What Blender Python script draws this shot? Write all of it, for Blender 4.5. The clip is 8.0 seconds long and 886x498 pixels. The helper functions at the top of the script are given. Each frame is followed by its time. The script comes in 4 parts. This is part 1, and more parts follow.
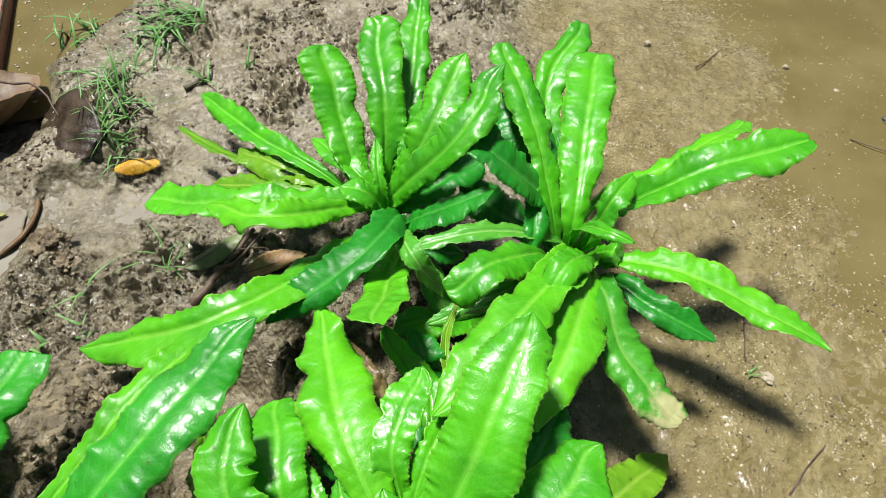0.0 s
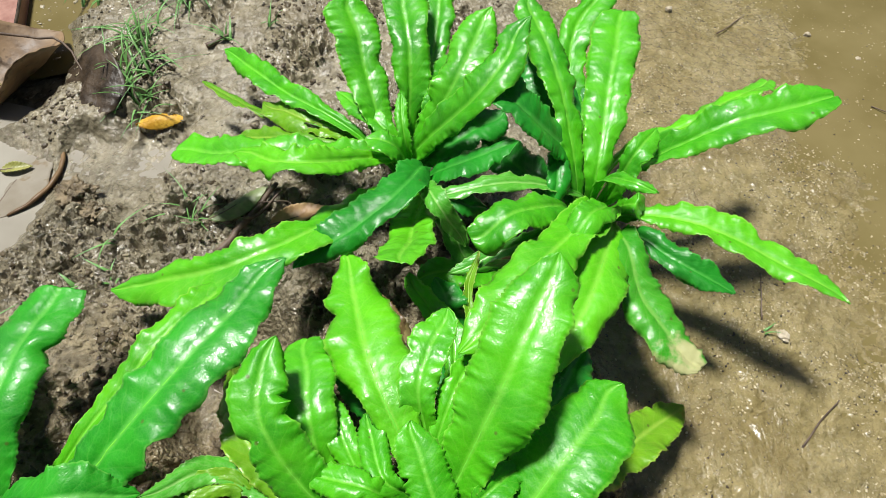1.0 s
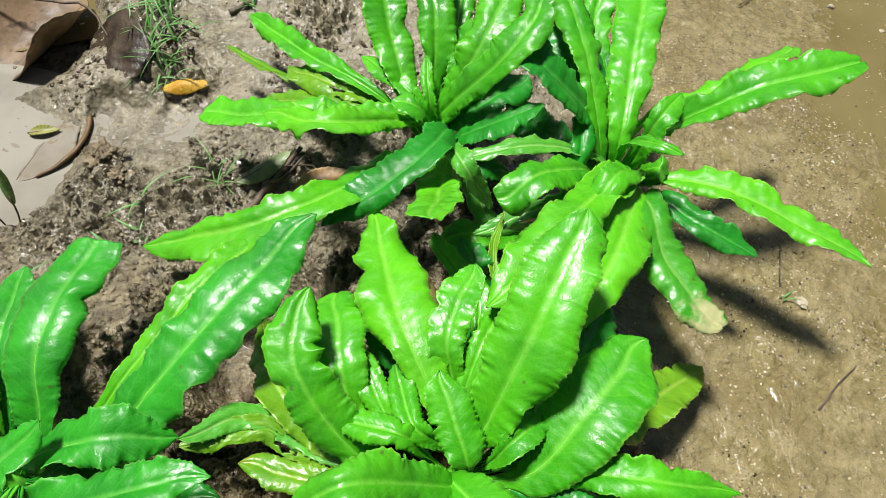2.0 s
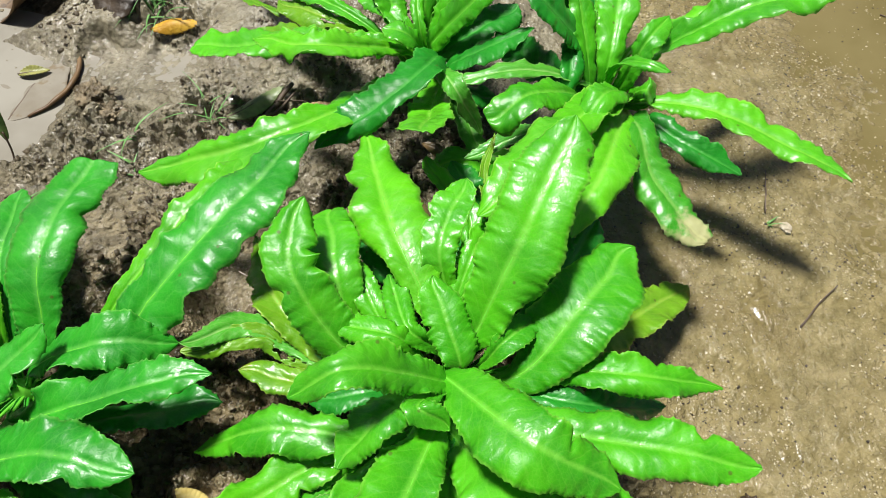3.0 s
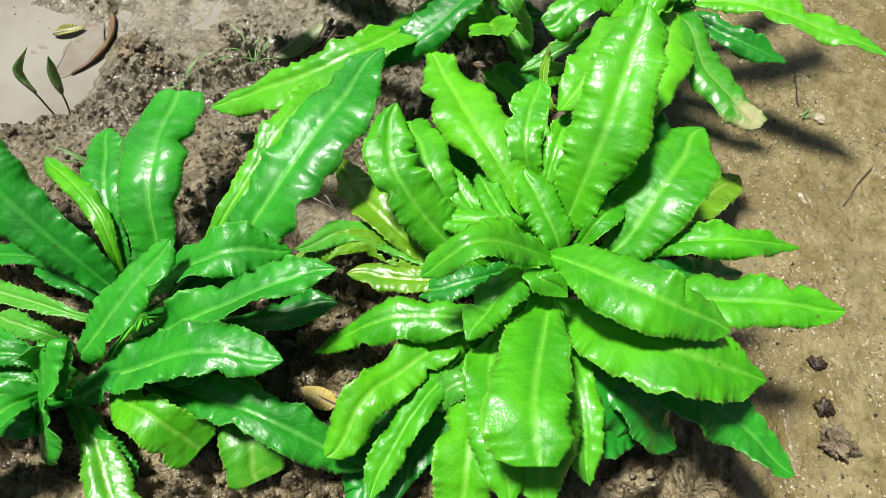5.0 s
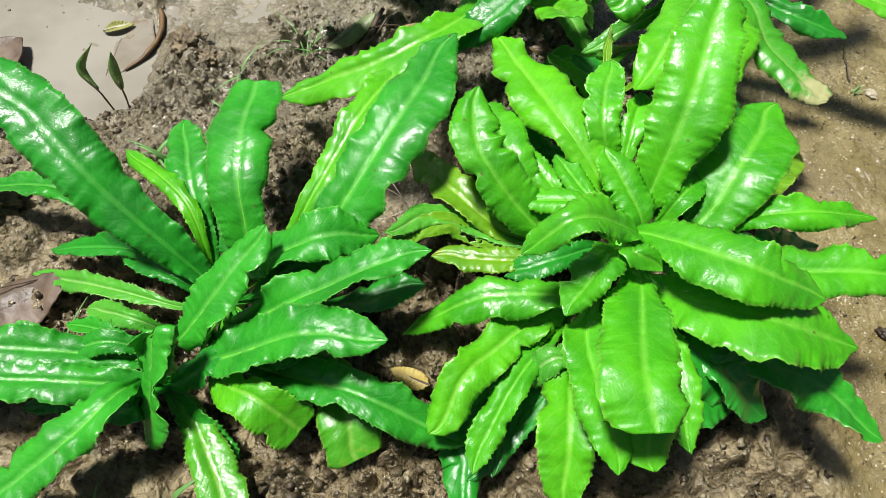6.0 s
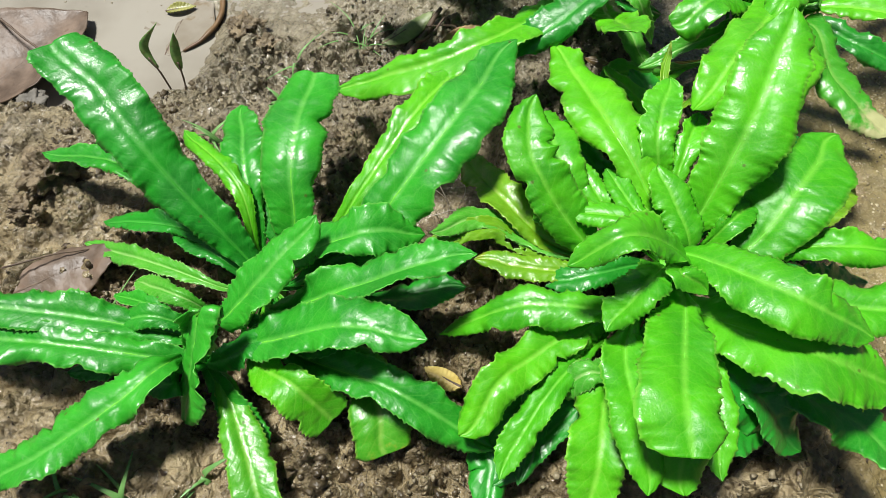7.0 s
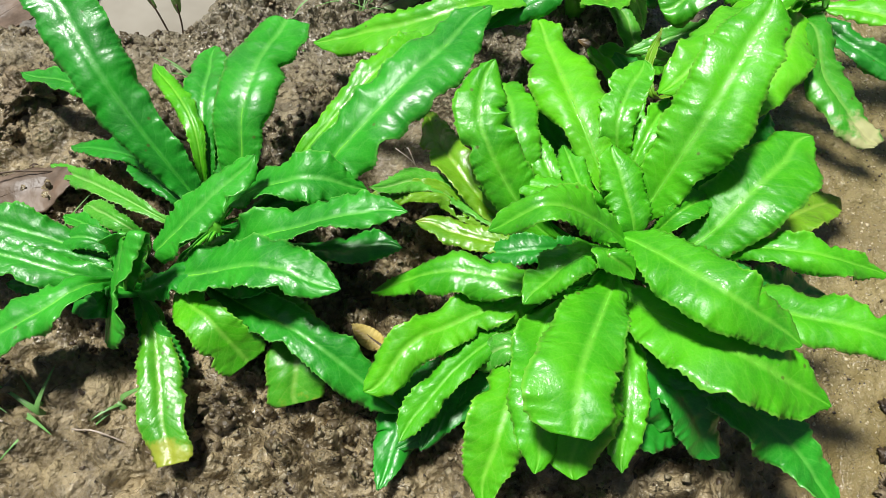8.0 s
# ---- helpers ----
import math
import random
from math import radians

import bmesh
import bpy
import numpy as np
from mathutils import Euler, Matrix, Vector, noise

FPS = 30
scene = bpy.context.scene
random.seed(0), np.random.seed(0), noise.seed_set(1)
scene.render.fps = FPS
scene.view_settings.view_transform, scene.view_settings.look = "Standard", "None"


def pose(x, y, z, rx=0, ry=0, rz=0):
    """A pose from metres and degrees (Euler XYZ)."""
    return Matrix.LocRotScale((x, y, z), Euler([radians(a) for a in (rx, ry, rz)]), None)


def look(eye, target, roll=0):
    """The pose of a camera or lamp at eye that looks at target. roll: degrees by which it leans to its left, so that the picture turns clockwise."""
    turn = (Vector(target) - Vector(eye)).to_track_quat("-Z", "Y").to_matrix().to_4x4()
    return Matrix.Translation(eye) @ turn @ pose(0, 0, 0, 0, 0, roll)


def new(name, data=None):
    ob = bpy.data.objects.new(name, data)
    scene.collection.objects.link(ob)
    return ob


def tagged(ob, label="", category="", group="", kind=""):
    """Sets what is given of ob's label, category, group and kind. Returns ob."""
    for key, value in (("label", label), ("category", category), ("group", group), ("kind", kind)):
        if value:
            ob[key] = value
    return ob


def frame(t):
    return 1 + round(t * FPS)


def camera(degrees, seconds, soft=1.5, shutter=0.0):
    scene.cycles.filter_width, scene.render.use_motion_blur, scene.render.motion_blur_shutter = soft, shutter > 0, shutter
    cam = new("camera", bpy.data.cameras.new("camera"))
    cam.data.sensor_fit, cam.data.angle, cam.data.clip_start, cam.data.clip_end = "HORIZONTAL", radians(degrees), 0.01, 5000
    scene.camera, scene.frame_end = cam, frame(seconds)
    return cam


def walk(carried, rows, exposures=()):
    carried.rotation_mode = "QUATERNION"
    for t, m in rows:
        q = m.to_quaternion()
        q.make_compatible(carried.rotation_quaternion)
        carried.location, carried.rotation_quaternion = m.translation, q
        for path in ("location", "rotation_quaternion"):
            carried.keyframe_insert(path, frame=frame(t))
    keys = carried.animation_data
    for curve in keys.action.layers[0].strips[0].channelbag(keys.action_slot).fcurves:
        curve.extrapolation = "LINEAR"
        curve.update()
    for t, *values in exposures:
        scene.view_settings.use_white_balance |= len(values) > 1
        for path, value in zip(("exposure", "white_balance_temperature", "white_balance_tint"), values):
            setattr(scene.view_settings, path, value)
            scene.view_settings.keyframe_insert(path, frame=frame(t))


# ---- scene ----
cam = camera(69.0, 8.0, 0.8)
PATH = [
    (0, (0.004, 0.016, 0.538), (-0.017, 1.197, -1.076), -1.1),
    (0.5, (-0.003, 0.003, 0.536), (-0.031, 1.171, -1.087), -1.0),
    (1, (-0.01, -0.01, 0.529), (-0.049, 1.127, -1.116), -0.9),
    (2.3, (-0.025, -0.041, 0.524), (-0.087, 1.027, -1.166), -1.3),
    (2.5, (-0.025, -0.051, 0.519), (-0.085, 0.997, -1.183), -1.3),
    (3, (-0.022, -0.071, 0.512), (-0.059, 0.956, -1.203), -0.9),
    (3.5, (-0.029, -0.09, 0.513), (-0.053, 0.908, -1.22), -0.7),
    (4, (-0.035, -0.109, 0.511), (-0.043, 0.857, -1.24), -1.4),
    (4.5, (-0.062, -0.119, 0.512), (-0.06, 0.828, -1.25), -1.8),
    (4.7, (-0.078, -0.122, 0.512), (-0.067, 0.828, -1.248), -2.2),
    (5.8, (-0.146, -0.133, 0.516), (-0.127, 0.785, -1.261), -4.6),
    (6, (-0.158, -0.133, 0.517), (-0.142, 0.793, -1.256), -4.7),
    (6.5, (-0.177, -0.132, 0.517), (-0.167, 0.79, -1.257), -4.3),
    (7, (-0.171, -0.131, 0.521), (-0.232, 0.794, -1.251), -4.1),
    (7.5, (-0.143, -0.139, 0.509), (-0.283, 0.771, -1.267), -3.4),
    (8, (-0.1, -0.144, 0.5), (-0.286, 0.764, -1.272), -4.1),
]
walk(cam, [(t, look(eye, target, roll)) for t, eye, target, roll in PATH])

# ---- light ----
SUN_UP, SUN_ROUND = 73.0, 310.0
world = bpy.data.worlds.new("sky")
scene.world = world
world.use_nodes = True
wn = world.node_tree
wn.nodes.clear()
w_out, w_bg, w_sky = wn.nodes.new("ShaderNodeOutputWorld"), wn.nodes.new("ShaderNodeBackground"), wn.nodes.new("ShaderNodeTexSky")
w_sky.sky_type, w_sky.sun_disc = "NISHITA", False
w_sky.sun_elevation, w_sky.sun_rotation = radians(SUN_UP), radians(SUN_ROUND)
w_sky.air_density, w_sky.dust_density = 1.0, 3.0
w_bg.inputs["Strength"].default_value = 0.033
wn.links.new(w_sky.outputs[0], w_bg.inputs[0])
wn.links.new(w_bg.outputs[0], w_out.inputs[0])

sun = new("sun", bpy.data.lights.new("sun", "SUN"))
sun.data.energy, sun.data.angle, sun.data.color = 5.5, radians(9.0), (1.0, 0.985, 0.95)
sun.matrix_world = look((-1.05, 0.88, 4.5), (0, 0, 0))
scene.view_settings.exposure = 0.03


# ---- materials ----
def make_material(name):
    m = bpy.data.materials.new(name)
    m.use_nodes = True
    nt = m.node_tree
    nt.nodes.clear()
    out = nt.nodes.new("ShaderNodeOutputMaterial")
    bsdf = nt.nodes.new("ShaderNodeBsdfPrincipled")
    nt.links.new(bsdf.outputs[0], out.inputs[0])
    return m, nt, bsdf, out


class Net:
    """Shader nodes in short form."""

    def __init__(self, nt):
        self.nt = nt

    def put(self, socket, value):
        if isinstance(value, bpy.types.NodeSocket):
            self.nt.links.new(value, socket)
        else:
            socket.default_value = value

    def math(self, op, a, b=0.0, c=0.0, clamp=False):
        n = self.nt.nodes.new("ShaderNodeMath")
        n.operation, n.use_clamp = op, clamp
        for s, v in zip(n.inputs, (a, b, c)):
            self.put(s, v)
        return n.outputs[0]

    def noise(self, vec, scale, detail=4.0, rough=0.55, dims="3D"):
        n = self.nt.nodes.new("ShaderNodeTexNoise")
        n.noise_dimensions = dims
        self.put(n.inputs["Vector"], vec)
        n.inputs["Scale"].default_value = scale
        n.inputs["Detail"].default_value = detail
        n.inputs["Roughness"].default_value = rough
        return n.outputs["Fac"]

    def voronoi(self, vec, scale, feature="F1"):
        n = self.nt.nodes.new("ShaderNodeTexVoronoi")
        n.feature = feature
        self.put(n.inputs["Vector"], vec)
        n.inputs["Scale"].default_value = scale
        return n

    def step(self, v, lo, hi, a=0.0, b=1.0):
        n = self.nt.nodes.new("ShaderNodeMapRange")
        n.interpolation_type = "SMOOTHSTEP"
        for k, x in (("Value", v), ("From Min", lo), ("From Max", hi), ("To Min", a), ("To Max", b)):
            self.put(n.inputs[k], x)
        return n.outputs[0]

    def mix(self, f, a, b):
        n = self.nt.nodes.new("ShaderNodeMix")
        n.data_type = "RGBA"
        for s, v in ((n.inputs[0], f), (n.inputs[6], a), (n.inputs[7], b)):
            self.put(s, (*v, 1) if isinstance(v, tuple) and len(v) == 3 else v)
        return n.outputs[2]

    def bump(self, h, dist, strength=1.0, normal=None):
        n = self.nt.nodes.new("ShaderNodeBump")
        self.put(n.inputs["Height"], h)
        n.inputs["Distance"].default_value = dist
        n.inputs["Strength"].default_value = strength
        if normal is not None:
            self.put(n.inputs["Normal"], normal)
        return n.outputs[0]

    def coords(self, which="Object"):
        return self.nt.nodes.new("ShaderNodeTexCoord").outputs[which]

    def split(self, v):
        n = self.nt.nodes.new("ShaderNodeSeparateXYZ")
        self.put(n.inputs[0], v)
        return n.outputs

    def random(self):
        return self.nt.nodes.new("ShaderNodeObjectInfo").outputs["Random"]


def leaf_material(name, deep, light, rib, spots=None, spot_from=2.0, spot_amount=0.0, rough=0.38, see=0.20):
    """Glossy leaf skin: veins run from the rib to the margin; spots turn towards the tip."""
    m, nt, bsdf, out = make_material(name)
    n = Net(nt)
    uv = n.split(n.coords("UV"))
    obj = n.coords("Object")
    across = n.math("ABSOLUTE", n.math("SUBTRACT", n.math("MULTIPLY", uv[0], 2.0), 1.0))
    along = uv[1]
    warp = n.noise(obj, 60.0, 2.0)
    vein_at = n.math("ADD", n.math("SUBTRACT", n.math("MULTIPLY", along, 19.0), n.math("MULTIPLY", across, 1.9)), n.math("MULTIPLY", warp, 1.2))
    vein = n.math("PINGPONG", vein_at, 0.5)
    vein_line = n.step(vein, 0.0, 0.10, 1.0, 0.0)
    cells = n.voronoi(obj, 420.0, "DISTANCE_TO_EDGE").outputs["Distance"]
    net_line = n.step(cells, 0.0, 0.14, 1.0, 0.0)
    tone = n.step(n.noise(obj, 28.0, 5.0, 0.6), 0.32, 0.66)
    own = n.random()
    fac = n.math("ADD", n.math("MULTIPLY", tone, 0.6), n.math("MULTIPLY", own, 0.4))
    col = n.mix(fac, deep, light)
    col = n.mix(n.math("MULTIPLY", vein_line, 0.13), col, rib)
    col = n.mix(n.math("MULTIPLY", net_line, 0.10), col, rib)
    col = n.mix(n.math("MULTIPLY", n.step(across, 0.0, 0.16, 1.0, 0.0), 0.45), col, rib)
    col = n.mix(n.math("MULTIPLY", n.step(across, 0.90, 1.0), 0.65), col, rib)
    dots = n.voronoi(obj, 130.0)
    dot = n.math("MULTIPLY", n.step(dots.outputs["Distance"], 0.10, 0.22, 1.0, 0.0), n.step(n.split(dots.outputs["Color"])[0], 0.93, 0.95))
    col = n.mix(n.math("MULTIPLY", dot, 0.7), col, (0.10, 0.12, 0.02))
    if spots:
        blot = n.math("ADD", n.noise(obj, 55.0, 4.0), n.math("MULTIPLY", n.math("SUBTRACT", along, spot_from), 2.2))
        blot = n.step(blot, 0.42, 0.62, 0.0, spot_amount)
        col = n.mix(blot, col, spots)
        rotten = n.step(n.math("ADD", n.noise(obj, 130.0, 3.0), n.math("MULTIPLY", n.math("SUBTRACT", along, spot_from + 0.15), 0.9)), 0.66, 0.76, 0.0, 0.8)
        col = n.mix(rotten, col, (0.11, 0.06, 0.02))
    n.put(bsdf.inputs["Base Color"], col)
    wet = n.noise(obj, 45.0, 4.0)
    n.put(bsdf.inputs["Roughness"], n.step(wet, 0.3, 0.75, rough, rough + 0.18))
    bsdf.inputs["Specular IOR Level"].default_value = 0.40
    film = n.math("ADD", n.math("MULTIPLY", n.noise(obj, 22.0, 2.0), 0.7), n.math("MULTIPLY", n.noise(obj, 110.0, 4.0, 0.65), 0.3))
    n.put(bsdf.inputs["Coat Weight"], n.step(film, 0.45, 0.54, 0.08, 1.0))
    bsdf.inputs["Coat Roughness"].default_value = 0.27
    bsdf.inputs["Coat IOR"].default_value = 1.5
    puff = n.noise(obj, 260.0, 4.0)
    h = n.math("ADD", n.math("MULTIPLY", n.step(vein, 0.0, 0.3), 0.6), n.math("MULTIPLY", puff, 0.25))
    h = n.math("ADD", h, n.math("MULTIPLY", n.step(cells, 0.0, 0.3), 0.25))
    nor = n.bump(h, 0.00030, 0.36)
    n.put(bsdf.inputs["Normal"], nor)
    beads = n.voronoi(obj, 240.0)
    bead = n.math("MULTIPLY", n.step(beads.outputs["Distance"], 0.08, 0.30, 1.0, 0.0), n.step(n.split(beads.outputs["Color"])[1], 0.93, 0.94))
    shell = n.bump(bead, 0.0009, 1.0, n.bump(n.noise(obj, 190.0, 3.0, 0.6), 0.0014, 0.55, nor))
    n.put(bsdf.inputs["Coat Normal"], shell)
    thin = nt.nodes.new("ShaderNodeBsdfTranslucent")
    n.put(thin.inputs["Color"], n.mix(0.55, col, light))
    n.put(thin.inputs["Normal"], nor)
    both = nt.nodes.new("ShaderNodeMixShader")
    both.inputs[0].default_value = see
    nt.links.new(bsdf.outputs[0], both.inputs[1])
    nt.links.new(thin.outputs[0], both.inputs[2])
    nt.links.new(both.outputs[0], out.inputs[0])
    return m


LEAF = {
    "green": leaf_material("leaf_green", (0.030, 0.325, 0.006), (0.115, 0.600, 0.010), (0.270, 0.740, 0.070)),
    "deep": leaf_material("leaf_deep_green", (0.010, 0.245, 0.013), (0.044, 0.470, 0.022), (0.200, 0.660, 0.100)),
    # truly dark leaves, and inner leaves whose shade is put into the colour
    "dark": leaf_material("leaf_dark_and_shade_green", (0.007, 0.190, 0.012), (0.022, 0.370, 0.020), (0.120, 0.540, 0.080)),
    "lime": leaf_material("leaf_lime", (0.060, 0.420, 0.005), (0.145, 0.640, 0.010), (0.360, 0.780, 0.090)),
    "pale": leaf_material("leaf_pale", (0.045, 0.360, 0.015), (0.120, 0.520, 0.035), (0.50, 0.78, 0.26)),
    "yellow": leaf_material("leaf_yellowing", (0.085, 0.320, 0.006), (0.200, 0.470, 0.012), (0.44, 0.64, 0.09), (0.36, 0.34, 0.02), 1.0, 0.6),
    "yellowtip": leaf_material("leaf_yellow_tip", (0.040, 0.320, 0.010), (0.110, 0.480, 0.015), (0.36, 0.64, 0.10), (0.46, 0.46, 0.05), 0.90, 0.8),
    "wither": leaf_material("leaf_withered_tip", (0.020, 0.280, 0.010), (0.070, 0.440, 0.015), (0.34, 0.64, 0.14), (0.60, 0.55, 0.28), 0.92, 0.85),
    "yellowcorner": leaf_material("leaf_yellow_corner", (0.030, 0.300, 0.010), (0.100, 0.460, 0.015), (0.36, 0.64, 0.10), (0.50, 0.44, 0.05), 1.04, 0.85),
    "brown": leaf_material("leaf_brown", (0.20, 0.24, 0.03), (0.36, 0.26, 0.07), (0.55, 0.45, 0.18), (0.40, 0.31, 0.13), 0.4, 0.9, 0.4),
}


def rib_material(name, a, b):
    m, nt, bsdf, out = make_material(name)
    n = Net(nt)
    obj = n.coords("Object")
    n.put(bsdf.inputs["Base Color"], n.mix(n.noise(obj, 120.0, 3.0), a, b))
    bsdf.inputs["Roughness"].default_value = 0.3
    bsdf.inputs["Coat Weight"].default_value = 0.2
    n.put(bsdf.inputs["Normal"], n.bump(n.noise(obj, 300.0, 2.0), 0.0006, 0.6))
    return m


RIB = rib_material("midrib_pale_green", (0.10, 0.52, 0.025), (0.20, 0.64, 0.06))
RIB_DARK = rib_material("midrib_green", (0.02, 0.30, 0.015), (0.06, 0.42, 0.03))


def soil_material():
    """Wet clay soil: brown crumbs on the bed, smooth sandy film on the low flat."""
    m, nt, bsdf, out = make_material("wet_soil")
    n = Net(nt)
    obj = n.coords("Object")
    xyz = n.split(obj)
    big, mid, fine = n.noise(obj, 9.0, 5.0, 0.6), n.noise(obj, 48.0, 5.0, 0.62), n.noise(obj, 260.0, 4.0, 0.6)
    flat = n.step(n.math("ADD", xyz[0], n.math("MULTIPLY", n.math("SUBTRACT", big, 0.5), 0.12)), 0.07, 0.16)
    # past the bed the soil kinds lie in broad patches
    off_x, off_y = n.math("ADD", xyz[0], 0.1), n.math("SUBTRACT", xyz[1], 0.35)
    reach = n.math("SQRT", n.math("ADD", n.math("MULTIPLY", off_x, off_x), n.math("MULTIPLY", off_y, off_y)))
    away = n.step(n.math("ADD", reach, n.math("MULTIPLY", big, 0.5)), 1.1, 1.9)
    broad = n.noise(obj, 0.9, 5.0, 0.6)
    flat = n.math("ADD", n.math("MULTIPLY", flat, n.math("SUBTRACT", 1.0, away)), n.math("MULTIPLY", away, n.step(broad, 0.40, 0.62)))
    bed = n.mix(n.step(mid, 0.3, 0.7), (0.092, 0.080, 0.046), (0.375, 0.335, 0.222))
    bed = n.mix(n.step(big, 0.50, 0.66, 0.0, 0.55), bed, (0.160, 0.126, 0.064))
    humus = n.step(n.math("ADD", xyz[1], n.math("MULTIPLY", n.math("SUBTRACT", big, 0.5), 0.25)), 0.10, 0.34, 0.85, 0.0)
    humus = n.math("ADD", n.math("MULTIPLY", humus, n.math("SUBTRACT", 1.0, away)), n.math("MULTIPLY", away, n.step(n.noise(obj, 1.7, 4.0), 0.35, 0.65, 0.2, 0.85)))
    bed = n.mix(humus, n.mix(0.45, bed, (0.240, 0.204, 0.136)), n.mix(n.step(mid, 0.3, 0.7), (0.112, 0.082, 0.038), (0.430, 0.340, 0.185)))
    bed = n.mix(n.step(fine, 0.62, 0.72, 0.0, 0.5), bed, (0.42, 0.35, 0.24))
    sand = n.mix(n.step(mid, 0.3, 0.7), (0.205, 0.164, 0.064), (0.345, 0.280, 0.126))
    sand = n.mix(n.step(big, 0.46, 0.64, 0.0, 0.6), sand, (0.196, 0.146, 0.050))
    speck = n.voronoi(obj, 300.0)
    grain = n.step(speck.outputs["Distance"], 0.10, 0.24, 1.0, 0.0)
    pick = n.step(n.split(speck.outputs["Color"])[0], 0.80, 0.86)
    sand = n.mix(n.math("MULTIPLY", grain, n.math("MULTIPLY", pick, 0.75)), sand, (0.50, 0.43, 0.28))
    dark = n.step(n.split(speck.outputs["Color"])[1], 0.90, 0.95)
    sand = n.mix(n.math("MULTIPLY", grain, n.math("MULTIPLY", dark, 0.7)), sand, (0.05, 0.035, 0.02))
    col = n.mix(flat, bed, sand)
    n.put(bsdf.inputs["Base Color"], col)
    wet_bed = n.step(n.noise(obj, 22.0, 4.0), 0.35, 0.65, 0.15, 0.38)
    wet_flat = n.step(n.noise(obj, 30.0, 5.0, 0.7), 0.36, 0.60, 0.14, 0.42)
    f = nt.nodes.new("ShaderNodeMix")
    for s, v in ((f.inputs[0], flat), (f.inputs[2], wet_bed), (f.inputs[3], wet_flat)):
        n.put(s, v)
    damp = n.math("MAXIMUM", n.step(xyz[2], 0.008, 0.030, 0.38, 1.0), away)
    n.put(bsdf.inputs["Roughness"], n.math("MULTIPLY", f.outputs[0], damp))
    bsdf.inputs["Specular IOR Level"].default_value = 0.5
    tiny = n.noise(obj, 620.0, 3.0, 0.6)
    pits = n.step(n.voronoi(obj, 210.0, "SMOOTH_F1").outputs["Distance"], 0.1, 0.75)
    lump = n.math("ADD", n.math("MULTIPLY", mid, 0.6), n.math("MULTIPLY", fine, 0.55))
    lump = n.math("SUBTRACT", n.math("ADD", lump, n.math("MULTIPLY", tiny, 0.18)), n.math("MULTIPLY", pits, 0.35))
    lump = n.math("ADD", lump, n.math("MULTIPLY", grain, n.math("MULTIPLY", pick, 0.5)))
    smear = n.step(n.math("ADD", xyz[1], n.math("MULTIPLY", n.math("SUBTRACT", big, 0.5), 0.30)), 0.38, 0.50, 1.0, 0.35)
    smear = n.math("MAXIMUM", smear, away)
    lump = n.math("MULTIPLY", lump, smear)
    ripple = n.math("ADD", n.math("MULTIPLY", mid, 0.45), n.math("MULTIPLY", fine, 0.36))
    ripple = n.math("SUBTRACT", n.math("ADD", ripple, n.math("MULTIPLY", tiny, 0.20)), n.math("MULTIPLY", pits, 0.14))
    ripple = n.math("ADD", ripple, n.math("MULTIPLY", grain, n.math("MULTIPLY", pick, 0.25)))
    both = nt.nodes.new("ShaderNodeMix")
    for sock, v in ((both.inputs[0], flat), (both.inputs[2], lump), (both.inputs[3], ripple)):
        n.put(sock, v)
    lump = both.outputs[0]
    n.put(bsdf.inputs["Normal"], n.bump(lump, 0.0075, 1.0))
    # a skin of water: broken on the bed, rough in long streaks on the flat, whole close to the puddles
    long_way = nt.nodes.new("ShaderNodeMapping")
    long_way.inputs["Scale"].default_value = (1.0, 0.42, 1.0)
    n.put(long_way.inputs["Vector"], obj)
    streak = n.step(n.noise(long_way.outputs[0], 32.0, 4.0, 0.6), 0.41, 0.55)
    shine = n.math("ADD", n.math("MULTIPLY", flat, 0.85), n.math("MULTIPLY", n.step(xyz[2], 0.010, 0.034, 0.8, 0.0), n.math("SUBTRACT", 1.0, away)))
    shine = n.math("ADD", shine, n.step(n.noise(obj, 26.0, 4.0, 0.6), 0.44, 0.58, 0.15, 1.0), clamp=True)
    n.put(bsdf.inputs["Coat Weight"], shine)
    bsdf.inputs["Coat Roughness"].default_value = 0.20
    bsdf.inputs["Coat IOR"].default_value = 1.45
    skin = n.math("ADD", n.math("MULTIPLY", n.noise(obj, 210.0, 3.0, 0.6), 0.60), n.math("MULTIPLY", tiny, 0.22))
    broken = nt.nodes.new("ShaderNodeMix")
    for sock, v in ((broken.inputs[0], flat), (broken.inputs[2], 0.85), (broken.inputs[3], n.math("ADD", n.math("MULTIPLY", streak, 1.15), 0.10))):
        n.put(sock, v)
    skin = n.math("MULTIPLY", skin, broken.outputs[0])
    n.put(bsdf.inputs["Coat Normal"], n.bump(skin, 0.0042, 1.0))
    return m


def water_material(name, a, b, rough):
    m, nt, bsdf, out = make_material(name)
    n = Net(nt)
    obj = n.coords("Object")
    n.put(bsdf.inputs["Base Color"], n.mix(n.step(n.noise(obj, 8.0, 4.0), 0.35, 0.68), a, b))
    n.put(bsdf.inputs["Roughness"], n.step(n.noise(obj, 25.0, 3.0), 0.3, 0.7, rough, rough + 0.08))
    bsdf.inputs["IOR"].default_value = 1.33
    n.put(bsdf.inputs["Normal"], n.bump(n.noise(obj, 30.0, 2.0), 0.0008, 0.35))
    return m


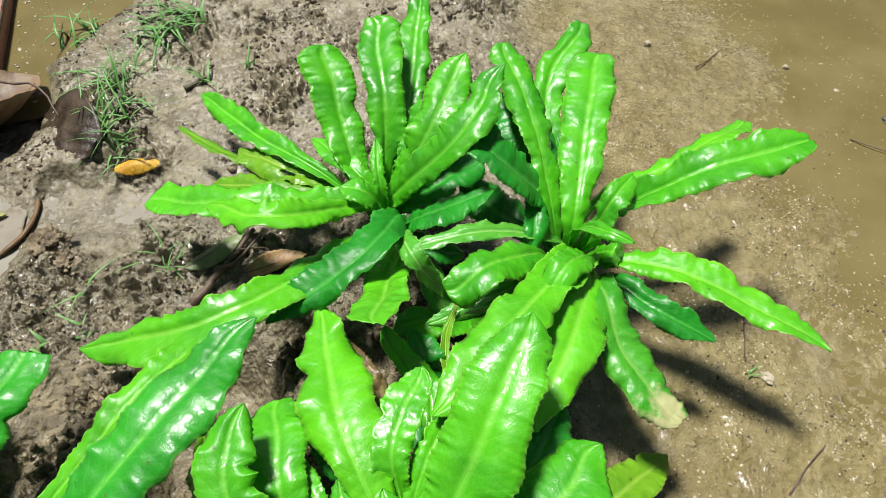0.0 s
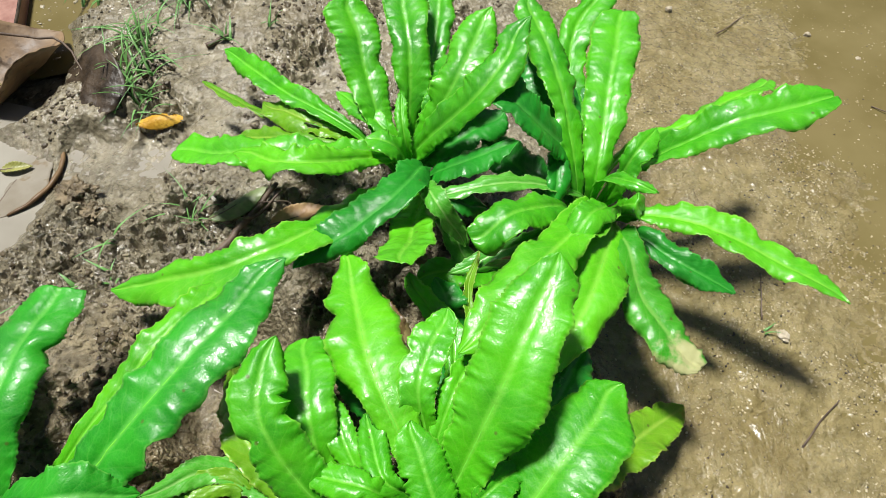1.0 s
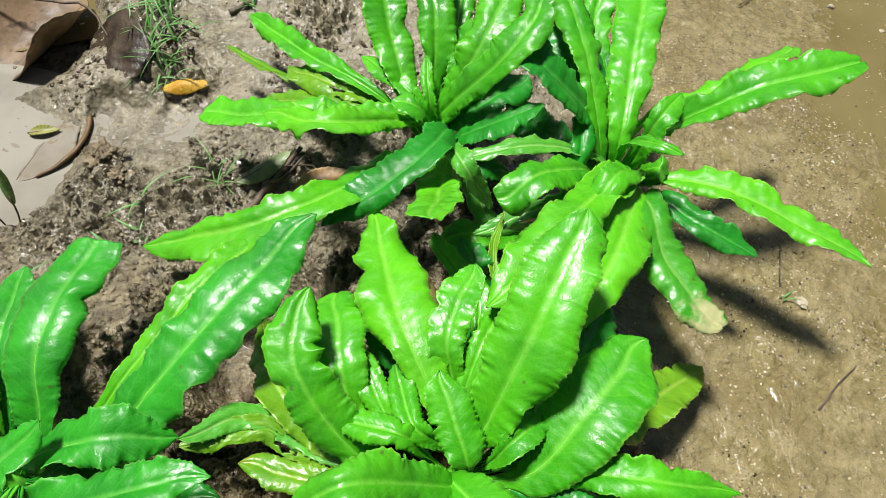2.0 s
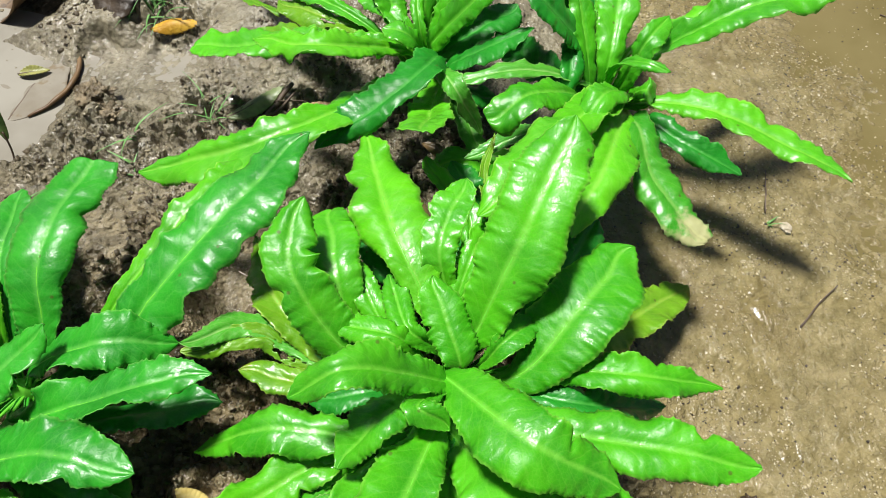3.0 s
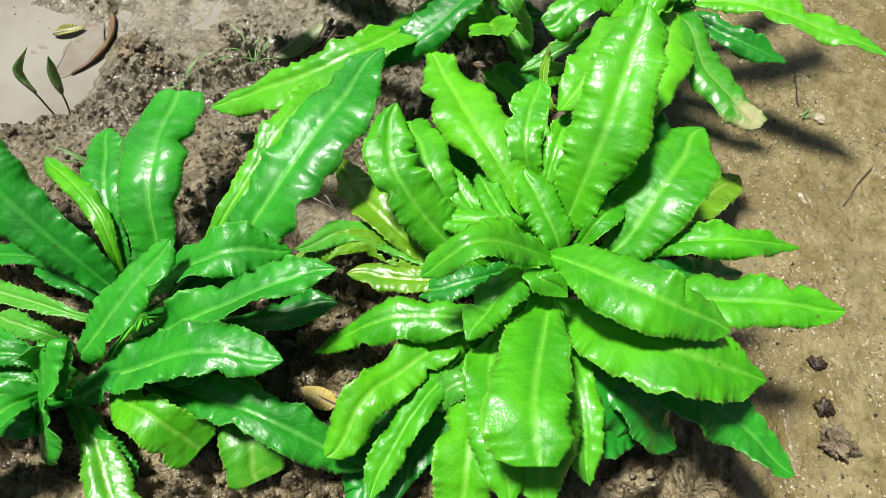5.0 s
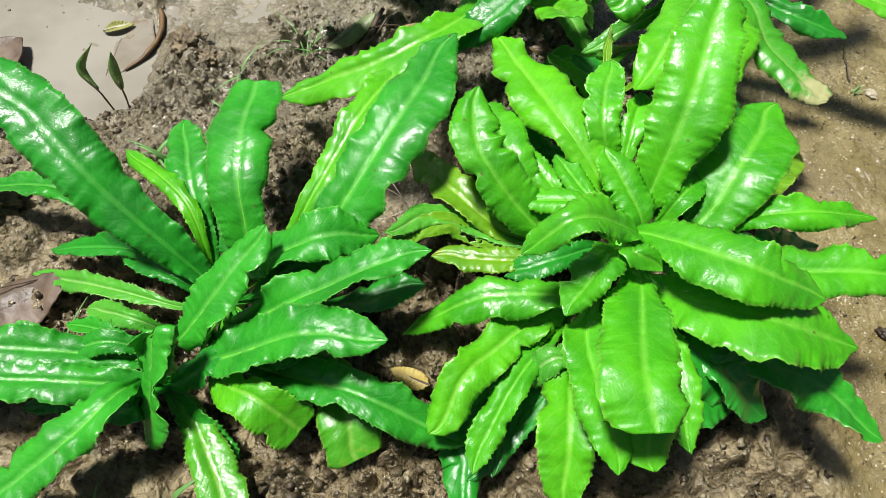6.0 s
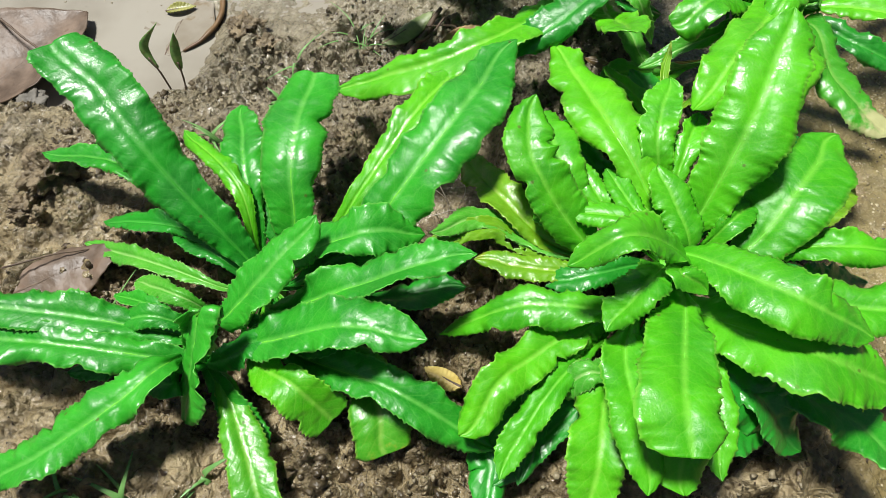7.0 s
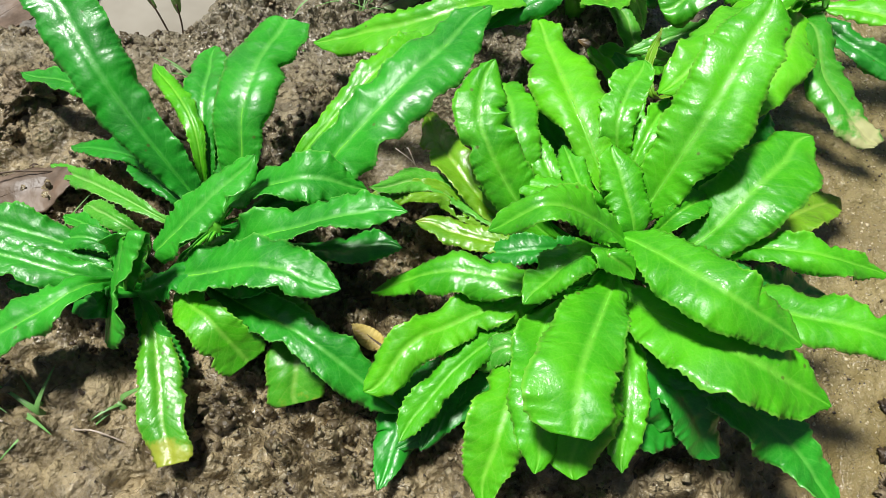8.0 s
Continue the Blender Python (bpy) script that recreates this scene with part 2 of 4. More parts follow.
def plain_material(name, a, b, scale, rough=0.6, dist=0.001, spot=None, islands=None):
    m, nt, bsdf, out = make_material(name)
    n = Net(nt)
    obj = n.coords("Object")
    t = n.noise(obj, scale, 5.0, 0.6)
    col = n.mix(n.step(t, 0.3, 0.7), a, b)
    if spot:
        col = n.mix(n.step(n.noise(obj, scale * 2.3, 3.0), 0.58, 0.68, 0.0, 0.8), col, spot)
    if islands:
        own = nt.nodes.new("ShaderNodeNewGeometry").outputs["Random Per Island"]
        col = n.mix(n.math("MULTIPLY", own, 0.75), col, islands)
    n.put(bsdf.inputs["Base Color"], col)
    n.put(bsdf.inputs["Roughness"], n.step(t, 0.2, 0.8, rough - 0.12, rough + 0.12))
    n.put(bsdf.inputs["Normal"], n.bump(n.noise(obj, scale * 3.0, 4.0), dist, 0.8))
    return m


SOIL = soil_material()
PUDDLE = water_material("murky_water", (0.255, 0.233, 0.188), (0.345, 0.322, 0.268), 0.02)
FILM = water_material("brown_water_film", (0.150, 0.120, 0.044), (0.195, 0.158, 0.066), 0.04)
CLOD = plain_material("clod_soil", (0.085, 0.062, 0.032), (0.300, 0.235, 0.140), 90.0, 0.40, 0.005)
STONE = plain_material("pebble_stone", (0.34, 0.28, 0.18), (0.62, 0.55, 0.42), 90.0, 0.4, 0.0006)
GRASS = plain_material("grass_blade", (0.08, 0.23, 0.045), (0.20, 0.40, 0.12), 40.0, 0.4, 0.0004)
DEAD = plain_material("dead_leaf_brown", (0.095, 0.055, 0.026), (0.27, 0.178, 0.095), 24.0, 0.55, 0.0016, (0.06, 0.034, 0.016))
DEAD_PALE = plain_material("dead_leaf_pale", (0.085, 0.058, 0.038), (0.215, 0.155, 0.11), 30.0, 0.5, 0.0016, (0.15, 0.095, 0.06))
YELLOW = plain_material("fallen_leaf_yellow", (0.46, 0.23, 0.012), (0.66, 0.40, 0.035), 90.0, 0.55, 0.001, (0.34, 0.15, 0.02))
TWIG = plain_material("twig_bark", (0.07, 0.045, 0.03), (0.17, 0.12, 0.08), 90.0, 0.6, 0.001)
PLANK = plain_material("red_wood", (0.26, 0.115, 0.085), (0.40, 0.21, 0.16), 45.0, 0.55, 0.001)
DARK_DEAD = plain_material("rotten_leaf_dark", (0.020, 0.014, 0.008), (0.075, 0.050, 0.028), 40.0, 0.45, 0.002)
SUNK_WET = plain_material("sunk_leaf_wet", (0.245, 0.212, 0.158), (0.305, 0.276, 0.220), 22.0, 0.15, 0.0004, (0.225, 0.172, 0.105))
SUNK = plain_material("sunk_leaf_tan", (0.085, 0.045, 0.018), (0.20, 0.12, 0.05), 30.0, 0.5, 0.0006)
DRY_YELLOW = plain_material("dry_leaf_yellow", (0.42, 0.30, 0.06), (0.60, 0.48, 0.16), 60.0, 0.5, 0.0006)
DRY_TAN = plain_material("dry_leaf_tan", (0.30, 0.16, 0.06), (0.46, 0.30, 0.14), 60.0, 0.5, 0.0008)
DRY_GREEN = plain_material("wilted_leaf_green", (0.12, 0.18, 0.06), (0.26, 0.30, 0.14), 50.0, 0.4, 0.0008)
FLOAT_LEAF = plain_material("yellow_green_leaf", (0.20, 0.21, 0.05), (0.36, 0.35, 0.10), 60.0, 0.4, 0.0006)
SPRIG = plain_material("worn_grass_blade", (0.09, 0.24, 0.05), (0.24, 0.40, 0.11), 120.0, 0.4, 0.0006, (0.20, 0.13, 0.05))
STONE_GREY = plain_material("wet_grey_stone", (0.09, 0.082, 0.066), (0.19, 0.175, 0.145), 60.0, 0.65, 0.0008)
CRUMB = plain_material("crumb_soil", (0.12, 0.098, 0.055), (0.32, 0.27, 0.165), 70.0, 0.34, 0.003, None, (0.22, 0.188, 0.120))
GRAIN = plain_material("sand_grain", (0.20, 0.158, 0.068), (0.36, 0.29, 0.15), 90.0, 0.20, 0.0004, None, (0.66, 0.57, 0.37))
DARK_CRUMB = plain_material("dark_crumb_soil", (0.035, 0.026, 0.014), (0.11, 0.085, 0.048), 70.0, 0.36, 0.003, None, (0.10, 0.075, 0.04))
FLOAT = plain_material("floating_scraps", (0.20, 0.155, 0.085), (0.40, 0.34, 0.22), 70.0, 0.3, 0.0006, None, (0.56, 0.50, 0.38))
ROOT = plain_material("root_hair", (0.34, 0.27, 0.20), (0.55, 0.48, 0.40), 150.0, 0.6, 0.0003)


# ---- the ground ----
def smooth(x, lo, hi):
    k = min(1.0, max(0.0, (x - lo) / (hi - lo)))
    return k * k * (3 - 2 * k)


def land(x, y):
    """Height of the broad ground: a raised bed, a low flat at its side and a water hollow behind."""
    edge = 0.075 + 0.03 * math.sin(y * 9.0 + 1.0)
    side = 1.0 - smooth(x, edge - 0.085, edge + 0.075)
    bed = 0.072 - 0.048 * smooth(y, 0.20, 0.36) + 0.012 * smooth(-x, 0.30, 0.50) * (1 - smooth(y, 0.22, 0.34))
    h = side * (bed + 0.008 * smooth(y, 0.42, 0.60)) - 0.006 * smooth(x, 0.22, 0.55)
    wob = 0.16 * noise.noise(Vector((x * 9, y * 9, 0.7)))
    d = math.hypot((x + 0.62) / 0.235, (y - 0.408) / 0.134) + wob
    d2 = math.hypot((x + 0.72) / 0.31, (y - 0.84) / 0.20) + wob
    d3 = math.hypot((x + 0.63) / 0.17, (y - 0.60) / 0.16) + wob
    d4 = math.hypot((x + 0.395) / 0.100, (y - 0.450) / 0.075) + 4.0 * wob + 0.5 * noise.noise(Vector((x * 45, y * 45, 3)))
    hollow = max(1 - smooth(d, 0.70, 1.08), 1 - smooth(d2, 0.75, 1.1), 1 - smooth(d3, 0.7, 1.1), 0.725 * (1 - smooth(d4, 0.5, 1.2)))
    gap = math.hypot((x + 0.190) / 0.075, (y - 0.200) / 0.110) + 0.5 * wob
    h -= 0.074 * (1 - smooth(gap, 0.45, 1.0))
    h = h * (1 - hollow) - 0.004 * hollow
    far = smooth(math.hypot(x + 0.1, y - 0.35), 1.0, 2.2)
    if far:
        h += far * (0.035 + 0.05 * noise.fractal(Vector((x * 0.5, y * 0.5, 4.0)), 0.9, 2.0, 3) - h)
    return h


def dome(p, scale):
    """Height 0 to 1 of rounded clods in an uneven pattern."""
    near = noise.voronoi(p * scale)[0]
    return smooth(near[1] - near[0], 0.0, 0.45)


def ground_height(x, y, fine=True):
    h = land(x, y)
    if abs(x) > 1.5 or abs(y) > 2.0:
        return h
    p = Vector((x, y, 0.0))
    bedness = smooth(h, 0.006, 0.024)
    crumbly = 0.45 + 0.65 * smooth(noise.fractal(p * 7.0 + Vector((4, 1, 8)), 1.0, 2.0, 3), -0.30, 0.30)
    if y > 0.42:
        patch = smooth(noise.fractal(p * 9.0 + Vector((1, 6, 3)), 0.9, 2.0, 3), -0.02, 0.22)
        crumbly *= 1 - (0.85 - 0.95 * patch) * smooth(y, 0.42, 0.50)
    bend = p + Vector((noise.noise(p * 70), noise.noise(p * 70 + Vector((5, 5, 5))), 0)) * 0.006
    rough = noise.fractal(p * 20.0, 0.9, 2.1, 4) * 0.0040
    rough += crumbly * (0.0125 * dome(bend, 46.0) + 0.0070 * dome(bend + Vector((0.3, 0.1, 0)), 105.0) - 0.011)
    chunky = 1 - smooth(y, 0.10, 0.26)
    if chunky > 0:
        rough += chunky * (0.013 * dome(bend + Vector((0.7, 0.2, 0)), 27.0) - 0.009)
    rough += noise.fractal(p * 130.0 + Vector((3, 7, 1)), 0.6, 2.1, 3) * 0.0022
    calm = noise.fractal(p * 11.0, 1.0, 2.0, 4) * 0.0022 + noise.fractal(p * 120.0, 0.6, 2.1, 3) * 0.0019
    near = (1 - smooth(abs(x + 0.09), 0.72, 1.0)) * (1 - smooth(abs(y - 0.34), 0.62, 0.95))
    return h + near * (bedness * rough + (1 - bedness) * calm)


def axis_steps(lo, hi, fine, far):
    """Even steps from lo to hi and ever wider ones out to far on both sides."""
    inner = list(np.linspace(lo, hi, int(round((hi - lo) / fine)) + 1))
    out, d = [], fine
    reach = 0.0
    while reach < far:
        d *= 1.35
        reach += d
        out.append(reach)
    return [lo - r for r in reversed(out)] + inner + [hi + r for r in out]


def build_ground():
    xs, ys = axis_steps(-0.74, 0.56, 0.0021, 60.0), axis_steps(-0.20, 0.88, 0.0021, 60.0)
    verts = [(x, y, ground_height(x, y)) for y in ys for x in xs]
    w = len(xs)
    faces = [(j * w + i, j * w + i + 1, (j + 1) * w + i + 1, (j + 1) * w + i) for j in range(len(ys) - 1) for i in range(w - 1)]
    me = bpy.data.meshes.new("ground")
    me.from_pydata(verts, [], faces)
    me.materials.append(SOIL)
    me.shade_smooth()
    ob = new("ground", me)
    return tagged(ob, "wet brown clay soil with a raised crumbly bed", "ground", kind="structure")


build_ground()


def water_sheet(name, cx, cy, rx, ry, z, material, label, seed):
    bm = bmesh.new()
    ring = []
    centre = bm.verts.new((cx, cy, z))
    for i in range(72):
        a = 2 * math.pi * i / 72
        k = 1 + 0.12 * noise.noise(Vector((math.cos(a) * 1.7, math.sin(a) * 1.7, seed)))
        ring.append(bm.verts.new((cx + rx * k * math.cos(a), cy + ry * k * math.sin(a), z)))
    for i in range(72):
        bm.faces.new((centre, ring[i], ring[(i + 1) % 72]))
    me = bpy.data.meshes.new(name)
    bm.to_mesh(me)
    bm.free()
    me.materials.append(material)
    return tagged(new(name, me), label, "water", kind="structure")


water_sheet("water_puddle", -0.60, 0.41, 0.31, 0.145, 0.0035, PUDDLE, "still murky beige water in a soil hollow", 2.0)
water_sheet("water_pool", -0.80, 0.86, 0.56, 0.31, 0.0035, FILM, "shallow olive-brown water behind the bed", 5.0)
water_sheet("water_film", 0.75, 0.45, 0.62, 0.95, -0.0030, FILM, "thin film of brown water on the sandy flat", 8.0)


# ---- things ----
def mesh_object(name, bm, material, parent=None, label="", smooth_faces=True):
    me = bpy.data.meshes.new(name)
    bm.to_mesh(me)
    bm.free()
    me.materials.append(material)
    if smooth_faces:
        me.shade_smooth()
    ob = new(name, me)
    if parent:
        ob.parent = parent
        ob.matrix_parent_inverse = parent.matrix_world.inverted()
    return tagged(ob, label)


part = mesh_object


def empty_at(name, place, label, category, group=""):
    ob = new(name)
    ob.empty_display_size = 0.02
    ob.location = place
    bpy.context.view_layer.update()
    return tagged(ob, label, category, group)


def spline(points, count):
    """Even samples along a smooth curve through the points."""
    pts = [Vector(p) for p in points]
    pts = [pts[0] * 2 - pts[1]] + pts + [pts[-1] * 2 - pts[-2]]
    fine = []
    for i in range(1, len(pts) - 2):
        p0, p1, p2, p3 = pts[i - 1:i + 3]
        for k in range(40):
            t = k / 40
            fine.append(0.5 * ((2 * p1) + (p2 - p0) * t + (2 * p0 - 5 * p1 + 4 * p2 - p3) * t * t + (3 * p1 - p0 - 3 * p2 + p3) * t ** 3))
    fine.append(pts[-2])
    run = [0.0]
    for a, b in zip(fine, fine[1:]):
        run.append(run[-1] + (b - a).length)
    out, j = [], 0
    for k in range(count):
        d = run[-1] * k / (count - 1)
        while j < len(run) - 2 and run[j + 1] < d:
            j += 1
        u = (d - run[j]) / max(1e-9, run[j + 1] - run[j])
        out.append(fine[j].lerp(fine[j + 1], u))
    return out, run[-1]


PROFILE_S = (0.0, 0.10, 0.25, 0.42, 0.58, 0.72, 0.84, 0.92, 0.97, 1.0)
PROFILES = {
    "round": (0.24, 0.36, 0.62, 0.84, 0.97, 1.00, 0.90, 0.64, 0.34, 0.03),
    "point": (0.26, 0.40, 0.70, 0.95, 1.00, 0.87, 0.59, 0.34, 0.16, 0.02),
    "strap": (0.36, 0.56, 0.80, 0.95, 1.00, 0.96, 0.82, 0.58, 0.30, 0.03),
    "wide": (0.50, 0.78, 0.94, 1.00, 1.00, 0.98, 0.90, 0.70, 0.44, 0.05),
    "cut": (0.30, 0.46, 0.70, 0.88, 0.96, 1.00, 1.00, 0.97, 0.90, 0.74),
    "blunt": (0.28, 0.42, 0.66, 0.84, 0.93, 0.99, 1.00, 0.90, 0.70, 0.40),
}


def tube(bm, pts, radii, sides=6):
    rings = []
    for i, p in enumerate(pts):
        t = (pts[min(i + 1, len(pts) - 1)] - pts[max(i - 1, 0)]).normalized()
        a = t.cross(Vector((0, 0, 1)) if abs(t.z) < 0.9 else Vector((1, 0, 0))).normalized()
        b = t.cross(a)
        rings.append([bm.verts.new(p + (a * math.cos(q) + b * math.sin(q)) * radii[i]) for q in (2 * math.pi * k / sides for k in range(sides))])
    for r0, r1 in zip(rings, rings[1:]):
        for k in range(sides):
            bm.faces.new((r0[k], r0[(k + 1) % sides], r1[(k + 1) % sides], r1[k]))
    bm.faces.new(list(reversed(rings[0])))
    bm.faces.new(rings[-1])


LEAVES_MADE = [0]


def leaf(plant, base, mid, tip, width, roll=0.0, fold=0.20, tone="green", wave=1.0, droop=0.22, shape="round", skew=None, hole=None, torn=0.0):
    """One toothed strap leaf from the crown of its plant through base and mid to the tip, with its midrib."""
    LEAVES_MADE[0] += 1
    seed = LEAVES_MADE[0]
    rnd = random.Random(seed * 7 + 1)
    rows, half = 180, (14 if hole else 6)
    crown = Vector(plant.location) + Vector((0, 0, 0.012))
    base, mid, tip = Vector(base), Vector(mid), Vector(tip)
    stalk = (base - crown).length
    route = [base, mid, tip] if stalk < 0.008 else [crown, base, mid, tip]
    pts, length = spline(route, rows)
    s0 = 0.0 if stalk < 0.008 else min(0.45, stalk / length)
    out = tip - base
    out.z = 0
    if out.length < 0.01:
        out = tip - crown
        out.z = 0
    out.normalize()
    side0 = Vector((out.y, -out.x, 0.0))
    ph = [rnd.uniform(0, 6.28) for _ in range(4)]
    lopsided = (rnd.uniform(0.82, 1.12), rnd.uniform(0.82, 1.12))
    lean_tip = rnd.uniform(-0.45, 0.45)
    if skew is not None:
        lean_tip = skew
    turn = rnd.uniform(-14, 14)
    deepness = fold * rnd.uniform(0.6, 2.2)
    bites = [(rnd.uniform(0.45, 0.92), rnd.choice((-1, 1)), rnd.uniform(0.012, 0.03), rnd.uniform(0.10, 0.32)) for _ in range(rnd.choice((1, 2, 2, 3)) if width < 0.042 else 1)]
    tooth = [rnd.uniform(0.15, 1.6) for _ in range(400)]
    verts, uvs = [], []
    rib_pts, rib_rad = [], []
    for i in range(rows):
        s = i / (rows - 1)
        t = (pts[min(i + 1, rows - 1)] - pts[max(i - 1, 0)]).normalized()
        side = (side0 - t * side0.dot(t)).normalized()
        side = Matrix.Rotation(radians(roll) * smooth(s, 0.05, 0.5) + radians(turn) * noise.noise(Vector((s * 3.2, seed * 2.1, 0.4))) * 2 * smooth(s, 0.1, 0.4), 3, t) @ side
        nor = side.cross(t)
        blade = max(0.0, (s - s0 * 0.8) / (1 - s0 * 0.8))
        f = float(np.interp(blade, PROFILE_S, PROFILES[shape]))
        if s0:
            f *= 0.35 + 0.65 * smooth(s, s0 * 0.5, s0 * 1.15)
        h = width * 0.5 * f
        shred = torn * smooth(s, 0.86, 0.97)
        deep = deepness * (1.0 - 0.45 * s) + 0.5 * (1 - smooth(s, 0.0, 0.25))
        d = s * length
        rise = 0.0035 * noise.noise(Vector((d * 16, seed * 1.1, 2.0))) * smooth(s, 0.12, 0.4)
        bend_tip = lean_tip * h * smooth(s, 0.80, 1.0)
        for k in range(-half, half + 1):
            u = k / half
            a = abs(u)
            sgn = 1 if u > 0 else -1
            edge = h * lopsided[0 if u > 0 else 1]
            for at, which, span, depth in bites:
                if which == sgn:
                    edge *= 1 - depth * math.exp(-((s - at) / span) ** 2)
            if shred:
                edge *= 1 - shred * (0.4 + 0.6 * noise.noise(Vector((d * 260, sgn * 3.0, seed))))
            if a == 1.0:
                at = d / 0.0038 + 0.6 * noise.noise(Vector((d * 120, sgn * 7.0, seed * 1.9))) + 0.37 * sgn
                saw = at - math.floor(at)
                saw = saw / 0.7 if saw < 0.7 else (1 - saw) / 0.3
                edge += (0.0012 * saw ** 1.5 * tooth[(int(math.floor(at)) * 2 + sgn) % 400] - 0.0005) * min(1.0, blade * 5)
            rag = noise.noise(Vector((d * 75, sgn * 3.0, seed * 1.7))) * 0.15 * h + noise.noise(Vector((d * 24, sgn * 5.0, seed * 2.3))) * 0.22 * h
            x = u * edge * math.cos(deep) + u * rag + bend_tip
            lift = rise + a * h * math.sin(deep) - droop * h * a ** 2.2
            slow = noise.noise(Vector((d * 30 + ph[0], sgn * 4.0, seed * 0.9)))
            quick = noise.fractal(Vector((d * 62, sgn * 2.0, seed * 1.3)), 0.7, 2.3, 3)
            lift += wave * min(1.0, h / 0.014) * (0.0085 * a ** 2.6 * slow + 0.0055 * a ** 3 * quick)
            lift += 0.00012 * (1 - a * a) * min(1.0, a * 3) * math.sin(d * 420 - a * 3.0 + ph[3] + 4.0 * noise.noise(Vector((d * 45, sgn, seed)))) * min(1.0, h / 0.01)
            lift += 0.0019 * noise.noise(Vector((d * 15, u * 1.0, seed * 3.1))) * min(1.0, h / 0.012)
            lift += 0.0008 * noise.fractal(Vector((d * 110, u * 3.2, seed * 4.3)), 0.8, 2.1, 2) * min(1.0, h / 0.012)
            lift += 0.035 * h * math.sin(math.pi * min(1.0, a * 1.05)) * (1 + 0.9 * noise.noise(Vector((d * 16, sgn * 6.0, seed * 1.5)))) * smooth(s, 0.1, 0.3) - 0.0010 * max(0.0, 1 - a * 5)
            verts.append(pts[i] + side * x + nor * lift)
            uvs.append((0.5 + u * 0.5, s))
        mid_v = verts[-half - 1]
        rib_pts.append(mid_v - nor * 0.0006)
        rib_rad.append(0.0012 * (1 - 0.85 * s) * min(1.0, width / 0.035) + 0.00016)
    w = 2 * half + 1
    faces = [(i * w + k, i * w + k + 1, (i + 1) * w + k + 1, (i + 1) * w + k) for i in range(rows - 1) for k in range(w - 1)]
    if hole:
        faces = [q for q in faces if math.hypot((uvs[q[0]][1] - hole[0]) / hole[2], (uvs[q[0]][0] - hole[1]) / hole[3]) > 1.0 + 0.7 * noise.noise(Vector((uvs[q[0]][0] * 7, uvs[q[0]][1] * 50, seed)))]
    me = bpy.data.meshes.new("leaf")
    me.from_pydata([tuple(v - plant.location) for v in verts], [], faces)
    layer = me.uv_layers.new(name="UVMap")
    flat_uv = np.array([uvs[v] for f in faces for v in f], dtype=np.float32).ravel()
    layer.data.foreach_set("uv", flat_uv)
    me.materials.append(LEAF[tone])
    me.shade_smooth()
    ob = new("leaf", me)
    ob.parent = plant
    skin = ob.modifiers.new("thickness", "SOLIDIFY")
    skin.thickness, skin.offset = 0.0006, -1.0
    words = {"yellow": "yellowing toothed leaf", "yellowtip": "green leaf turning yellow at its tip", "yellowcorner": "green leaf with one yellow corner", "wither": "leaf with a withered pale tip", "brown": "thin brown dying leaf", "dark": "glossy leaf in dark green, a tone also used as painted shade", "pale": "pale green leaf with a broad rib"}
    tagged(ob, words.get(tone, ""))
    bm = bmesh.new()
    keep = [j for j in range(0, rows - 10, 5)]
    tube(bm, [rib_pts[j] - plant.location for j in keep], [rib_rad[j] for j in keep], 6)
    me2 = bpy.data.meshes.new("midrib")
    bm.to_mesh(me2)
    bm.free()
    me2.materials.append(RIB_DARK if tone == "dark" else RIB)
    me2.shade_smooth()
    rib = new("midrib", me2)
    rib.parent = ob
    return ob


def culantro(place, label):
    """The plant's base: an Empty with a short ringed crown where the leaves meet."""
    x, y, z = place
    g = ground_height(x, y)
    ob = empty_at("culantro_plant", (x, y, g), label, "plant", "culantro plants on the bed")
    bm = bmesh.new()
    pts = [Vector((0, 0, -0.012 + k * (z - g + 0.016) / 6)) for k in range(7)]
    tube(bm, pts, [0.010, 0.0115, 0.012, 0.0115, 0.010, 0.008, 0.003], 12)
    me = bpy.data.meshes.new("crown")
    bm.to_mesh(me)
    bm.free()
    me.materials.append(RIB)
    me.shade_smooth()
    c = new("crown", me)
    c.parent = ob
    return ob


plant_a = culantro((-0.054, 0.394, 0.090), "bright green culantro rosette with upright toothed leaves on the soil")
plant_b = culantro((0.102, 0.353, 0.080), "glossy green culantro rosette at the edge of the wet flat")
plant_c = culantro((-0.024, 0.074, 0.100), "large lush culantro rosette with broad shiny leaves")
plant_d = culantro((-0.318, 0.068, 0.090), "culantro rosette with one tall dark leaf on the bed")
plant_e = culantro((-0.364, 0.020, 0.090), "small culantro rosette with long low leaves")

leaf(plant_a, (-0.063, 0.385, 0.099), (-0.125, 0.320, 0.165), (-0.191, 0.346, 0.147), 0.034, shape='round', tone='lime')
leaf(plant_a, (-0.068, 0.391, 0.094), (-0.172, 0.372, 0.120), (-0.272, 0.398, 0.090), 0.040, shape='blunt', roll=6)
leaf(plant_a, (-0.098, 0.411, 0.100), (-0.177, 0.467, 0.104), (-0.259, 0.553, 0.085), 0.033, roll=-15)
leaf(plant_a, (-0.092, 0.411, 0.090), (-0.203, 0.463, 0.085), (-0.277, 0.512, 0.075), 0.019, roll=20, tone='yellow')
leaf(plant_a, (-0.092, 0.411, 0.090), (-0.145, 0.427, 0.100), (-0.201, 0.467, 0.090), 0.030, tone='yellow', hole=(.62,.35,.04,.14))
leaf(plant_a, (-0.080, 0.401, 0.090), (-0.152, 0.405, 0.100), (-0.220, 0.426, 0.085), 0.026, tone='yellow')
